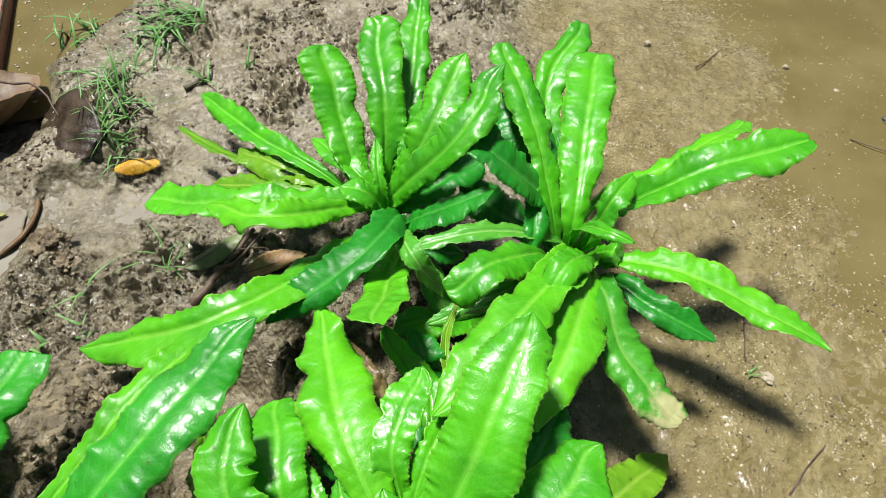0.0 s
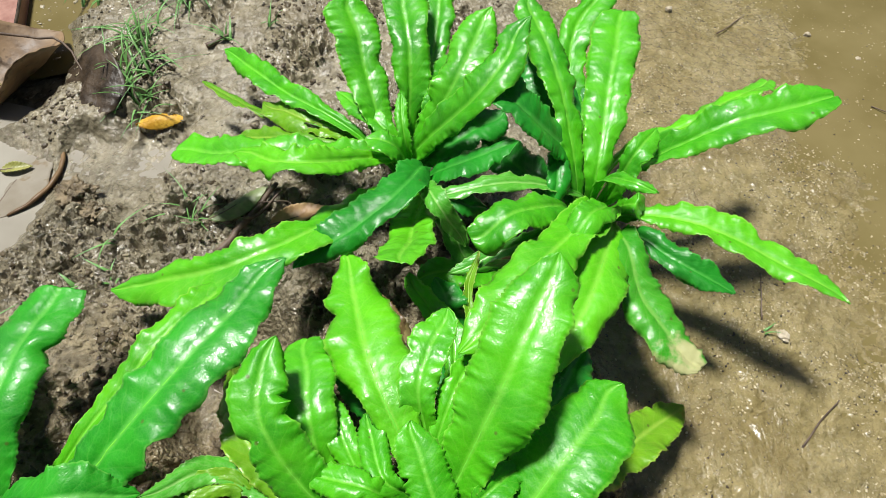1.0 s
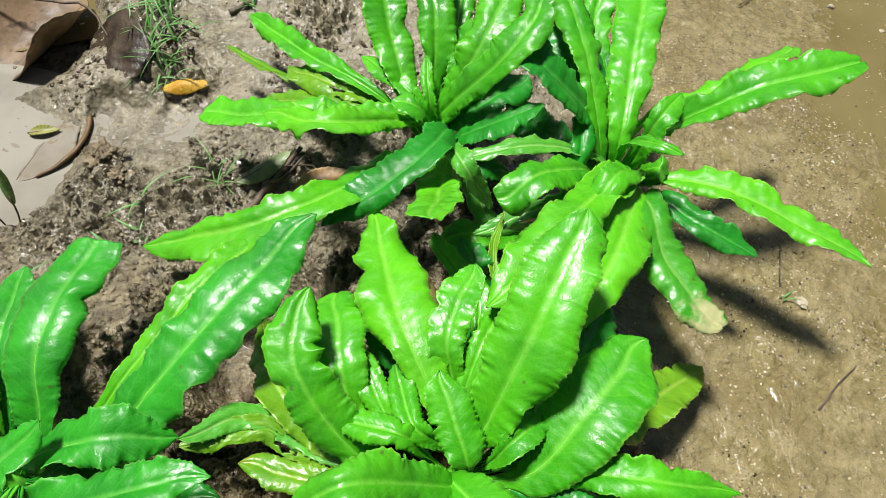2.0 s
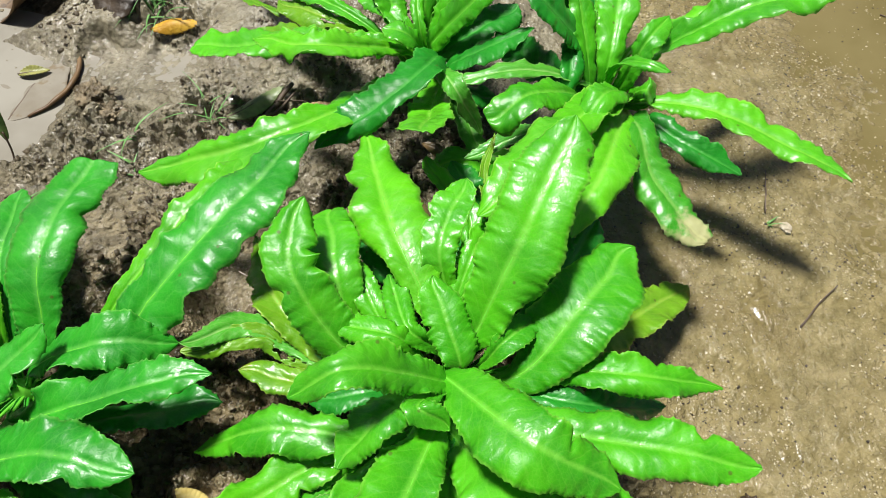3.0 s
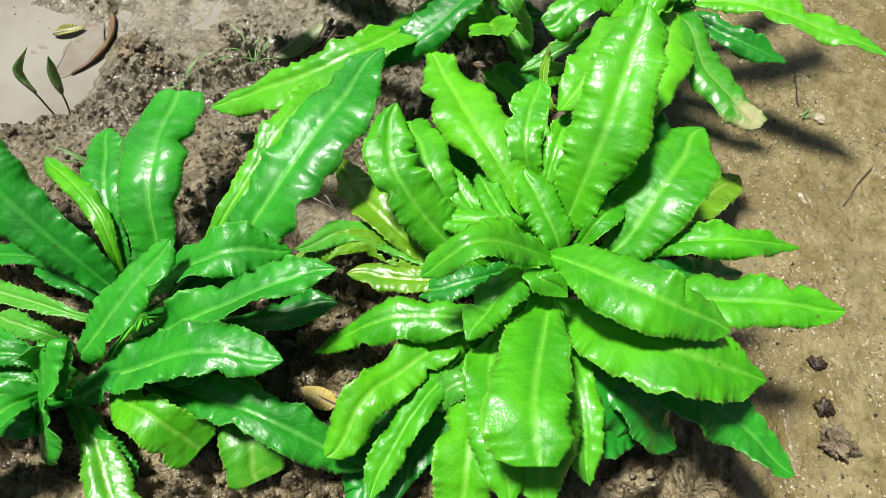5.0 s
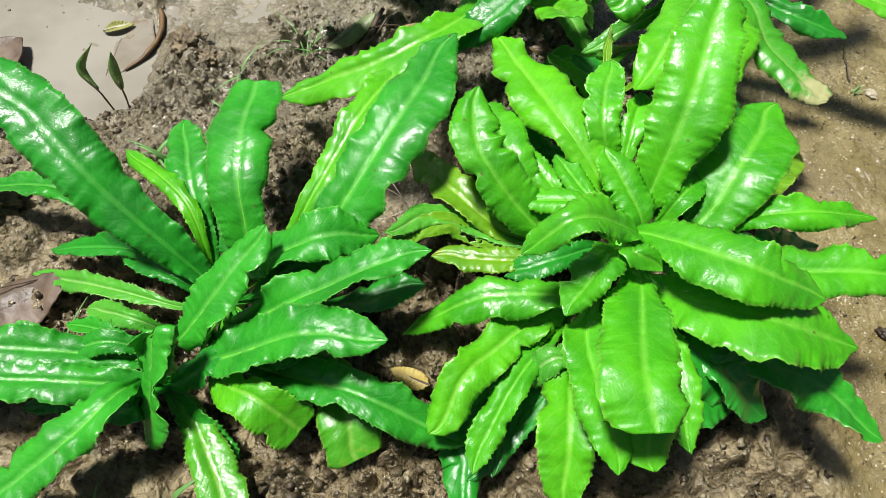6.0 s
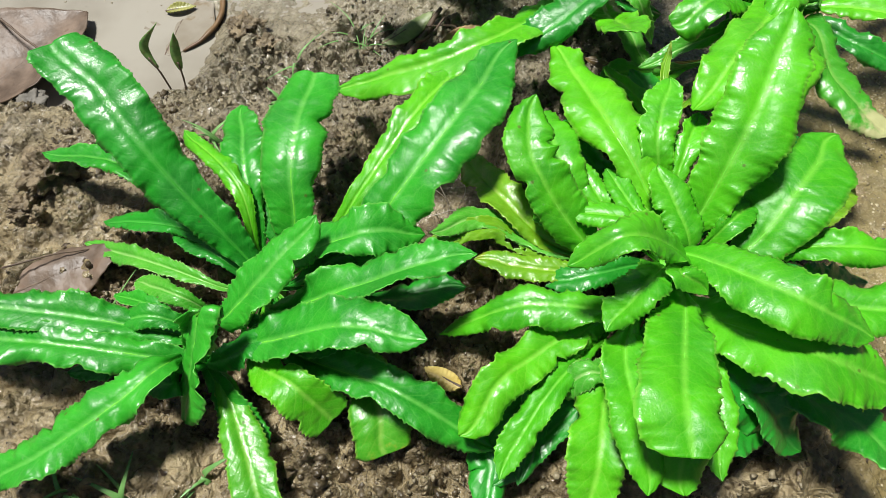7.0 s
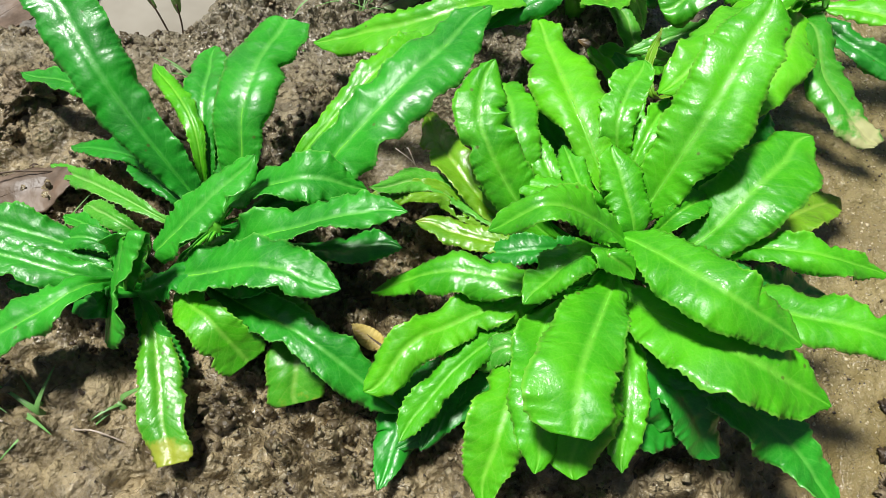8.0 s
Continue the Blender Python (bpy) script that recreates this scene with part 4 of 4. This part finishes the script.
broad_leaf("dead_leaf", (-0.548, 0.605, 0.006), 60, 0.150, 0.150, 0.066, 10, DEAD, "large curled brown dead leaf lying in the water", stalk=0.03, seed=3)
broad_leaf("dead_leaf", (-0.434, 0.555, 0.036), 70, 0.098, 0.120, -0.012, 26, DARK_DEAD, "dark rotting leaf leaning against a curled dead leaf", seed=5, lean=-16)
broad_leaf("dead_leaf", (-0.640, 0.378, 0.010), 50, 0.16, 0.13, 0.024, 4, DEAD_PALE, "dry curled brown leaf at the puddle's edge", stalk=0.02, seed=11)
broad_leaf("fallen_leaf", on_ground(-0.338, 0.507, 0.004), 10, 0.056, 0.017, -0.005, 0, YELLOW, "small orange-yellow fallen leaf arched on wet soil", crumple=1.3, arch=0.006, seed=14, category="fallen leaf", lean=12)
broad_leaf("dead_leaf", on_ground(-0.474, 0.083, 0.004), 25, 0.085, 0.045, -0.004, 2, DEAD_PALE, "pale dry leaf flattened on crumbly soil", seed=17, crumple=2.2)
broad_leaf("fallen_leaf", on_ground(-0.004, 0.290, 0.022), 60, 0.036, 0.018, -0.004, 15, DRY_YELLOW, "small dry yellow leaf among the plants", seed=19, category="fallen leaf")
broad_leaf("fallen_leaf", on_ground(-0.186, -0.002, 0.002), 150, 0.030, 0.014, -0.003, 0, DRY_YELLOW, "yellow leaf scrap on the soil under the leaves", seed=23, crumple=2.4, category="fallen leaf")
broad_leaf("dead_leaf", on_ground(-0.164, 0.372, 0.006), 20, 0.060, 0.026, 0.006, 4, DRY_TAN, "crumpled tan leaf scrap beside a stick", seed=29)
broad_leaf("dead_leaf", on_ground(-0.225, 0.385, 0.010), 35, 0.065, 0.022, -0.006, 6, DRY_GREEN, "wilted grey-green leaf with a curled rim", seed=31)
broad_leaf("dead_leaf", on_ground(-0.488, 0.450, 0.004), 10, 0.034, 0.014, 0.003, 0, FLOAT_LEAF, "small yellow-green leaf floating on the puddle", seed=33)

broad_leaf("dead_leaf", (-0.485, 0.437, 0.0024), 80, 0.112, 0.082, 0.0012, 0, SUNK_WET, "tan leaf lying awash in murky water with one edge out", seed=37, crumple=0.5, lean=-3)


def stick(name, points, thick, label, material=TWIG, category="stick", twigs=()):
    x, y, z = points[0]
    ob = empty_at(name, (x, y, z), label, category)
    for j, (line, r) in enumerate([(points, thick), *twigs]):
        pts, _ = spline([Vector(p) - Vector((x, y, z)) for p in line], 14)
        bm = bmesh.new()
        tube(bm, [p + Vector((noise.noise(p * 60 + Vector((j, 0, 0))), noise.noise(p * 60 + Vector((0, 9, j))), 0)) * r * 0.9 for p in pts], [r * (1 - 0.45 * i / 13) for i in range(14)], 8)
        me = bpy.data.meshes.new("stem" if j == 0 else "side_twig")
        bm.to_mesh(me)
        bm.free()
        me.materials.append(material)
        me.shade_smooth()
        o = new("stem" if j == 0 else "side_twig", me)
        o.parent = ob
    return ob


def lay(x, y, up):
    return (x, y, ground_height(x, y) + up)


stick("stick", [lay(-0.238, 0.330, 0.003), lay(-0.218, 0.362, 0.008), lay(-0.190, 0.412, 0.018)], 0.0040, "dark forked stick stuck in wet soil",
      twigs=[([lay(-0.216, 0.366, 0.008), lay(-0.204, 0.372, 0.010), lay(-0.186, 0.398, 0.014)], 0.0018), ([lay(-0.205, 0.385, 0.011), lay(-0.178, 0.392, 0.010), lay(-0.172, 0.378, 0.006)], 0.0010)])
stick("stick", [lay(-0.312, 0.624, 0.003), lay(-0.298, 0.634, 0.005), lay(-0.284, 0.645, 0.004)], 0.0034, "short dark stick on smooth mud")
stick("twig", [(-0.60, 0.622, 0.050), (-0.553, 0.621, 0.052), (-0.501, 0.611, 0.054), (-0.472, 0.608, 0.050), (-0.436, 0.565, 0.030)], 0.0020, "thin bent dark twig over dead leaves", category="twig")
stick("twig", [lay(0.276, 0.163, 0.002), lay(0.296, 0.184, 0.003), lay(0.318, 0.203, 0.003)], 0.0009, "thin dark twig on wet sand", category="twig")
stick("twig", [lay(0.322, 0.696, 0.003), lay(0.345, 0.716, 0.004), lay(0.368, 0.739, 0.003)], 0.0010, "thin dark twig on wet sand", category="twig")
stick("twig", [lay(0.475, 0.568, 0.003), lay(0.495, 0.552, 0.004), lay(0.520, 0.540, 0.003)], 0.0007, "thin dark twig in shallow water", category="twig")
stick("twig", [(-0.700, 0.440, 0.034), (-0.650, 0.395, 0.040), (-0.585, 0.350, 0.012)], 0.0017, "dark leaf stalk across a dry leaf", category="twig")
stick("twig", [lay(-0.515, 0.078, 0.008), lay(-0.480, 0.095, 0.010), lay(-0.440, 0.112, 0.008)], 0.0008, "thin dry stalk on a pale leaf", category="twig")
stick("twig", [lay(-0.375, -0.088, 0.004), lay(-0.345, -0.090, 0.005), lay(-0.318, -0.096, 0.003)], 0.0007, "thin pale straw on crumbly soil", ROOT, "twig")
stick("twig", [lay(-0.410, -0.092, 0.004), lay(-0.440, -0.086, 0.005), lay(-0.480, -0.080, 0.003)], 0.0007, "thin pale straw on crumbly soil", ROOT, "twig")
stick("twig", [lay(0.272, 0.280, 0.002), lay(0.276, 0.300, 0.004), lay(0.284, 0.330, 0.003)], 0.0008, "thin dark twig on wet sand", category="twig")
stick("root_hairs", [lay(-0.196, 0.196, 0.030), lay(-0.190, 0.184, 0.040), lay(-0.176, 0.168, 0.002)], 0.0006, "fine pale root hairs hanging over the soil", ROOT, "root",
      twigs=[([lay(-0.205, 0.190, 0.036), lay(-0.186, 0.182, 0.022), lay(-0.183, 0.166, 0.004)], 0.0005), ([lay(-0.180, 0.200, 0.040), lay(-0.168, 0.188, 0.028), lay(-0.179, 0.170, 0.010)], 0.0005), ([lay(-0.200, 0.170, 0.012), lay(-0.176, 0.172, 0.018), lay(-0.160, 0.160, 0.004)], 0.0005)])


def blade_mesh(length, width, bend, seed):
    verts, rows = [], 12
    for i in range(rows + 1):
        s = i / rows
        w = width * (1 - s) ** 0.7 * (0.6 + 0.4 * min(1, s * 6)) * 0.5
        x = bend * s * s * length
        z = length * s * (1 - 0.35 * bend * s)
        y = 0.06 * length * math.sin(s * 3 + seed)
        verts += [(x, y - w, z + w * 0.3), (x, y, z), (x, y + w, z + w * 0.3)]
    faces = [(3 * i + k, 3 * i + k + 1, 3 * i + k + 4, 3 * i + k + 3) for i in range(rows) for k in range(2)]
    me = bpy.data.meshes.new("blade")
    me.from_pydata(verts, [], faces)
    me.materials.append(GRASS)
    me.shade_smooth()
    return me


def grass_tuft(x, y, count, length, width, label, seed, spread=0.012, low=0.3, name="grass_tuft"):
    rnd = random.Random(seed)
    ob = empty_at(name, (x, y, ground_height(x, y) - 0.002), label, "grass")
    for k in range(count):
        b = new("blade", blade_mesh(length * rnd.uniform(0.5, 1.1), width * rnd.uniform(0.7, 1.2), rnd.uniform(low, 1.3), rnd.uniform(0, 6)))
        b.parent = ob
        b.location = (rnd.uniform(-spread, spread), rnd.uniform(-spread, spread), 0)
        b.rotation_euler = (0, radians(rnd.uniform(0, 25)), rnd.uniform(0, 6.28))
        m = b.modifiers.new("thickness", "SOLIDIFY")
        m.thickness = 0.0003
    return ob


grass_tuft(-0.372, 0.532, 24, 0.062, 0.0038, "green grass tuft on the puddle's bank", 1, 0.020)
grass_tuft(-0.382, 0.585, 24, 0.062, 0.0038, "green grass tuft on the puddle's bank", 2, 0.022)
grass_tuft(-0.400, 0.645, 22, 0.058, 0.0038, "green grass tuft at the water's edge", 3, 0.022)
grass_tuft(-0.375, 0.735, 26, 0.056, 0.0050, "low green grass at the water's edge", 4, 0.028, 0.7)
grass_tuft(-0.345, 0.760, 24, 0.052, 0.0052, "low green grass at the water's edge", 5, 0.026, 0.7)
grass_tuft(-0.490, 0.760, 20, 0.056, 0.0046, "sparse grass blades standing in shallow water", 6, 0.030, 0.6)
grass_tuft(-0.290, 0.640, 8, 0.045, 0.0036, "small grass sprig on smooth mud", 7, 0.006)
grass_tuft(-0.241, 0.666, 5, 0.034, 0.0040, "small grass sprig on smooth mud", 8, 0.005)
grass_tuft(-0.274, 0.385, 14, 0.046, 0.0024, "thin pale grass tuft on crumbly soil", 9, 0.014, 0.6)
grass_tuft(-0.338, 0.340, 3, 0.045, 0.0036, "single pale grass blades on crumbly soil", 10, 0.003, 0.8)
grass_tuft(-0.345, 0.270, 5, 0.035, 0.0050, "small pale sprig between the plants", 12, 0.006, 0.5)
grass_tuft(-0.316, 0.290, 4, 0.032, 0.0040, "small pale sprig between the plants", 13, 0.006, 0.5)
grass_tuft(-0.350, -0.068, 5, 0.026, 0.0052, "small green seedling on crumbly soil", 14, 0.006, 0.9)
grass_tuft(-0.400, -0.080, 5, 0.030, 0.0046, "small green seedling on crumbly soil", 15, 0.006, 0.9)
grass_tuft(-0.432, -0.078, 4, 0.034, 0.0036, "small green seedling on crumbly soil", 16, 0.006, 0.9)
grass_tuft(0.272, 0.268, 4, 0.014, 0.0026, "tiny green seedling on wet sand", 17, 0.003)
grass_tuft(-0.380, 0.210, 6, 0.045, 0.0040, "small weed sprig beside a rosette", 18, 0.010, 0.5)
grass_tuft(-0.440, 0.040, 3, 0.055, 0.0028, "thin grass blades through a rosette", 19, 0.006, 0.4)


def bank_sprig(points, width, label):
    """One tall blade with a worn brown edge on a thin stalk."""
    x, y, z = points[0]
    ob = empty_at("grass_sprig", (x, y, z), label, "grass")
    pts, _ = spline([Vector(p) - Vector((x, y, z)) for p in points], 22)
    bm = bmesh.new()
    tube(bm, pts[:12], [0.0009] * 12, 6)
    part("stalk", bm, TWIG, None).parent = ob
    verts = []
    for i, p in enumerate(pts[8:]):
        s = i / 13
        w = width * math.sin(math.pi * min(0.98, 0.1 + s * 0.9)) * (1 + 0.25 * noise.noise(p * 90))
        verts += [p + Vector((-w, 0, 0.0008)), p, p + Vector((w, 0.002, 0.0008))]
    faces = [(3 * i + k, 3 * i + k + 1, 3 * i + k + 4, 3 * i + k + 3) for i in range(13) for k in range(2)]
    me = bpy.data.meshes.new("blade")
    me.from_pydata([tuple(v) for v in verts], [], faces)
    me.materials.append(SPRIG)
    me.shade_smooth()
    b = new("blade", me)
    b.parent = ob
    b.modifiers.new("thickness", "SOLIDIFY").thickness = 0.0004


bank_sprig([lay(-0.462, 0.311, 0.0), (-0.464, 0.313, 0.050), (-0.472, 0.322, 0.075), (-0.450, 0.326, 0.100)], 0.0042, "worn green grass blade on a brown stalk at the puddle")
bank_sprig([lay(-0.450, 0.312, 0.0), (-0.449, 0.320, 0.035), (-0.449, 0.328, 0.058), (-0.443, 0.332, 0.082)], 0.0050, "worn green grass blade with brown edges at the puddle")


def sunk_rim(points, high, label):
    """The curled edge of a sunken leaf standing out of the water."""
    x, y, z = points[0]
    ob = empty_at("dead_leaf", (x, y, z), label, "dead leaf")
    pts, _ = spline([Vector(p) - Vector((x, y, z)) for p in points], 30)
    verts = []
    for i, p in enumerate(pts):
        f = high * math.sin(math.pi * (0.06 + 0.88 * i / 29)) ** 0.6 * (1 + 0.25 * noise.noise(p * 60))
        t = pts[min(i + 1, 29)] - pts[max(i - 1, 0)]
        side = Vector((-t.y, t.x, 0)).normalized()
        verts += [p + side * -0.9 * f + Vector((0, 0, -0.004)), p + side * -0.35 * f + Vector((0, 0, 0.25 * f)), p + Vector((0, 0, 0.75 * f)), p + side * 0.3 * f + Vector((0, 0, 0.85 * f)), p + side * 0.5 * f + Vector((0, 0, 0.6 * f))]
    faces = [(5 * i + k, 5 * i + k + 1, 5 * i + k + 6, 5 * i + k + 5) for i in range(29) for k in range(4)]
    me = bpy.data.meshes.new("blade")
    me.from_pydata([tuple(v) for v in verts], [], faces)
    me.materials.append(SUNK)
    me.shade_smooth()
    b = new("blade", me)
    b.parent = ob
    b.modifiers.new("thickness", "SOLIDIFY").thickness = 0.0010


sunk_rim([(-0.452, 0.486, 0.0025), (-0.442, 0.460, 0.0025), (-0.442, 0.431, 0.0025), (-0.454, 0.405, 0.0025), (-0.474, 0.388, 0.0025)], 0.0085, "brown rim of a sunken leaf curling out of murky water")


def plank(x, y, z, heading, length, width, thick):
    ob = empty_at("plank", (x, y, z), "weathered red-painted wooden plank with a rounded end in water", "plank")
    ob.rotation_euler = (0, 0, radians(heading))
    bm = bmesh.new()
    outline = [(-length / 2, -width / 2)]
    for k in range(9):
        a = -math.pi / 2 + k * math.pi / 16
        outline.append((length / 2 - 0.02 + 0.02 * math.cos(a), -width / 2 + 0.02 + 0.02 * math.sin(a)))
    for k in range(9):
        a = k * math.pi / 16
        outline.append((length / 2 - 0.02 + 0.02 * math.cos(a), width / 2 - 0.02 + 0.02 * math.sin(a)))
    outline.append((-length / 2, width / 2))
    f = bm.faces.new([bm.verts.new((px, py, 0)) for px, py in outline])
    top = bmesh.ops.extrude_face_region(bm, geom=[f])
    bmesh.ops.translate(bm, verts=[v for v in top["geom"] if isinstance(v, bmesh.types.BMVert)], vec=(0, 0, thick))
    bmesh.ops.recalc_face_normals(bm, faces=bm.faces)
    bmesh.ops.bevel(bm, geom=[e for e in bm.edges if e.calc_face_angle(0) > 0.8], offset=0.002, segments=2, affect="EDGES")
    me = bpy.data.meshes.new("board")
    bm.to_mesh(me)
    bm.free()
    me.materials.append(PLANK)
    b = new("board", me)
    b.parent = ob
    bm = bmesh.new()
    rim = [Vector((-length / 2, -width / 2, thick)), Vector((length / 2 - 0.03, -width / 2, thick)), Vector((length / 2 - 0.006, -width / 2 + 0.008, thick)), Vector((length / 2, 0, thick)), Vector((length / 2 - 0.006, width / 2 - 0.008, thick)), Vector((length / 2 - 0.03, width / 2, thick)), Vector((-length / 2, width / 2, thick))]
    pts, _ = spline(rim, 40)
    tube(bm, pts, [0.0022] * 40, 6)
    part("rim", bm, DARK_DEAD, None, "dark worn rim").parent = ob


plank(-0.645, 0.765, 0.000, -73, 0.26, 0.090, 0.024)


def lump_mesh(name, r, seed, material, level=3, flat=0.7, rough=0.35):
    bm = bmesh.new()
    bmesh.ops.create_icosphere(bm, subdivisions=level, radius=r)
    for v in bm.verts:
        d = v.co.normalized()
        k = 1 + rough * noise.fractal(d * 1.9 + Vector((seed, 0, 0)), 0.6, 2.2, 5)
        v.co = Vector((d.x * r * k, d.y * r * k * 0.85, d.z * r * k * flat))
    me = bpy.data.meshes.new(name)
    bm.to_mesh(me)
    bm.free()
    me.materials.append(material)
    me.shade_smooth()
    return me


def clod(x, y, r, label, seed, material=None, name="soil_clod", category="clod", sink=0.35, flat=0.7):
    ob = new(name, lump_mesh(name, r, seed, material or CLOD, 5 if r > 0.008 else 4, flat, 0.35 if material in (STONE, STONE_GREY) else 0.62))
    ob.location = (x, y, ground_height(x, y) + r * flat * (1 - sink))
    ob.rotation_euler = (0, 0, seed * 1.3)
    return tagged(ob, label, category)


clod(-0.507, 0.170, 0.021, "rough brown clod of crumbly soil", 1)
clod(-0.405, 0.408, 0.018, "wet muddy clod at the puddle's edge", 2, sink=0.6, flat=0.55)
clod(-0.376, 0.384, 0.012, "wet muddy clod at the puddle's edge", 3, sink=0.6, flat=0.55)
clod(-0.192, 0.150, 0.016, "pinkish lump of soil between the plants", 4)
clod(-0.525, 0.140, 0.013, "brown clod of crumbly soil", 5)
clod(-0.590, 0.283, 0.018, "flat grey stone lying at the puddle's edge", 6, STONE_GREY, "stone", "stone", 0.4, 0.3)
clod(0.201, 0.018, 0.0055, "dark lump of debris on wet sand", 7, DARK_DEAD, "debris_lump", "debris", 0.3)
clod(0.194, -0.018, 0.0065, "dark lump of debris on wet sand", 8, DARK_DEAD, "debris_lump", "debris", 0.4)
clod(0.196, -0.045, 0.0120, "muddy lump on wet sand", 9, sink=0.75, flat=0.5)
clod(0.269, 0.746, 0.0045, "pale rounded pebble on wet sand", 10, STONE, "pebble", "pebble", 0.3)
clod(0.288, 0.264, 0.0060, "pale flat pebble on wet sand", 11, STONE, "pebble", "pebble", 0.4, 0.4)
clod(0.440, 0.700, 0.0042, "pale rounded pebble in shallow water", 12, STONE, "pebble", "pebble", 0.2)
clod(0.490, 0.655, 0.0042, "pale rounded pebble in shallow water", 13, STONE, "pebble", "pebble", 0.2)
clod(0.530, 0.600, 0.0060, "dark pebble in shallow water", 14, STONE_GREY, "pebble", "pebble", 0.2)


def scatter(name, count, area, size, material, label, seed, keep, squash=0.7):
    """Loose grains strewn over the ground as one mesh."""
    rnd = random.Random(seed)
    ico = bmesh.new()
    bmesh.ops.create_icosphere(ico, subdivisions=1, radius=1.0)
    base = [v.co.copy() for v in ico.verts]
    tri = [[v.index for v in f.verts] for f in ico.faces]
    ico.free()
    verts, faces = [], []
    x0, x1, y0, y1 = area
    made = 0
    for _ in range(count * 6):
        if made >= count:
            break
        x, y = rnd.uniform(x0, x1), rnd.uniform(y0, y1)
        if rnd.random() > keep(x, y):
            continue
        made += 1
        r = size[0] + (size[1] - size[0]) * rnd.random() ** 3
        z = max(ground_height(x, y), -0.0032 if x > 0.13 else 0.0034) - r * squash * 0.12
        spin = Matrix.Rotation(rnd.uniform(0, 6.28), 3, "Z")
        off, n0 = Vector((rnd.uniform(0, 50), rnd.uniform(0, 50), 0)), len(verts)
        sx, sy = rnd.uniform(0.7, 1.3), rnd.uniform(0.7, 1.2)
        for c in base:
            k = 1 + 1.3 * noise.noise(c * 1.9 + off)
            p = spin @ Vector((c.x * r * k * sx, c.y * r * k * sy, c.z * r * k * squash))
            verts.append((x + p.x, y + p.y, z + p.z))
        faces += [[n0 + i for i in t] for t in tri]
    me = bpy.data.meshes.new(name)
    me.from_pydata(verts, [], faces)
    me.materials.append(material)
    me.shade_smooth()
    return tagged(new(name, me), label, "grains", kind="stuff")


def bed_keep(x, y):
    h = land(x, y)
    if y > 0.45:
        return 0.04 + 0.8 * smooth(noise.fractal(Vector((x * 9 + 1, y * 9 + 6, 3)), 0.9, 2.0, 3), 0.0, 0.2) * smooth(h, 0.006, 0.02)
    return smooth(h, 0.006, 0.022) * smooth(noise.fractal(Vector((x * 7 + 4, y * 7 + 1, 8)), 1.0, 2.0, 3), -0.35, 0.25) * (1.0 if y < 0.45 else 0.18)


def flat_keep(x, y):
    shallow = 1 - 0.80 * smooth(x, 0.36, 0.47) * smooth(y, 0.30, 0.48)
    return smooth(x, 0.08, 0.16) * shallow * (0.10 + 0.90 * smooth(noise.fractal(Vector((x * 13, y * 10, 2)), 0.8, 2.0, 4), -0.12, 0.24))


def clump_keep(x, y):
    return smooth(land(x, y), 0.006, 0.02) * smooth(noise.fractal(Vector((x * 12 + 1, y * 12 + 6, 3)), 0.9, 2.0, 3), 0.05, 0.25)


scatter("soil_crumbs", 15000, (-0.70, 0.12, -0.20, 0.86), (0.0008, 0.0028), CRUMB, "loose wet soil crumbs on the bed", 41, bed_keep, 0.45)
scatter("dark_crumbs", 4500, (-0.60, 0.16, -0.15, 0.86), (0.0010, 0.0046), DARK_CRUMB, "dark wet soil crumbs in clusters on the bed", 45, clump_keep, 0.6)
scatter("dark_debris", 1500, (-0.60, 0.20, -0.15, 0.86), (0.0008, 0.0032), DARK_DEAD, "dark plant debris strewn on the soil", 42, lambda x, y: 0.5 * smooth(land(x, y), 0.004, 0.02), 0.4)
scatter("sand_grains", 22000, (0.06, 0.60, -0.20, 0.90), (0.0004, 0.0016), GRAIN, "pale sand grains on the wet flat", 43, flat_keep, 0.6)
scatter("dark_grains", 6000, (0.06, 0.60, -0.20, 0.90), (0.0004, 0.0013), DARK_DEAD, "dark grains on the wet flat", 44, flat_keep, 0.5)
scatter("floating_bits", 420, (-0.75, -0.36, 0.62, 0.92), (0.0008, 0.0042), FLOAT, "pale bits of debris floating on shallow water", 46, lambda x, y: smooth(-land(x, y), 0.001, 0.003), 0.25)
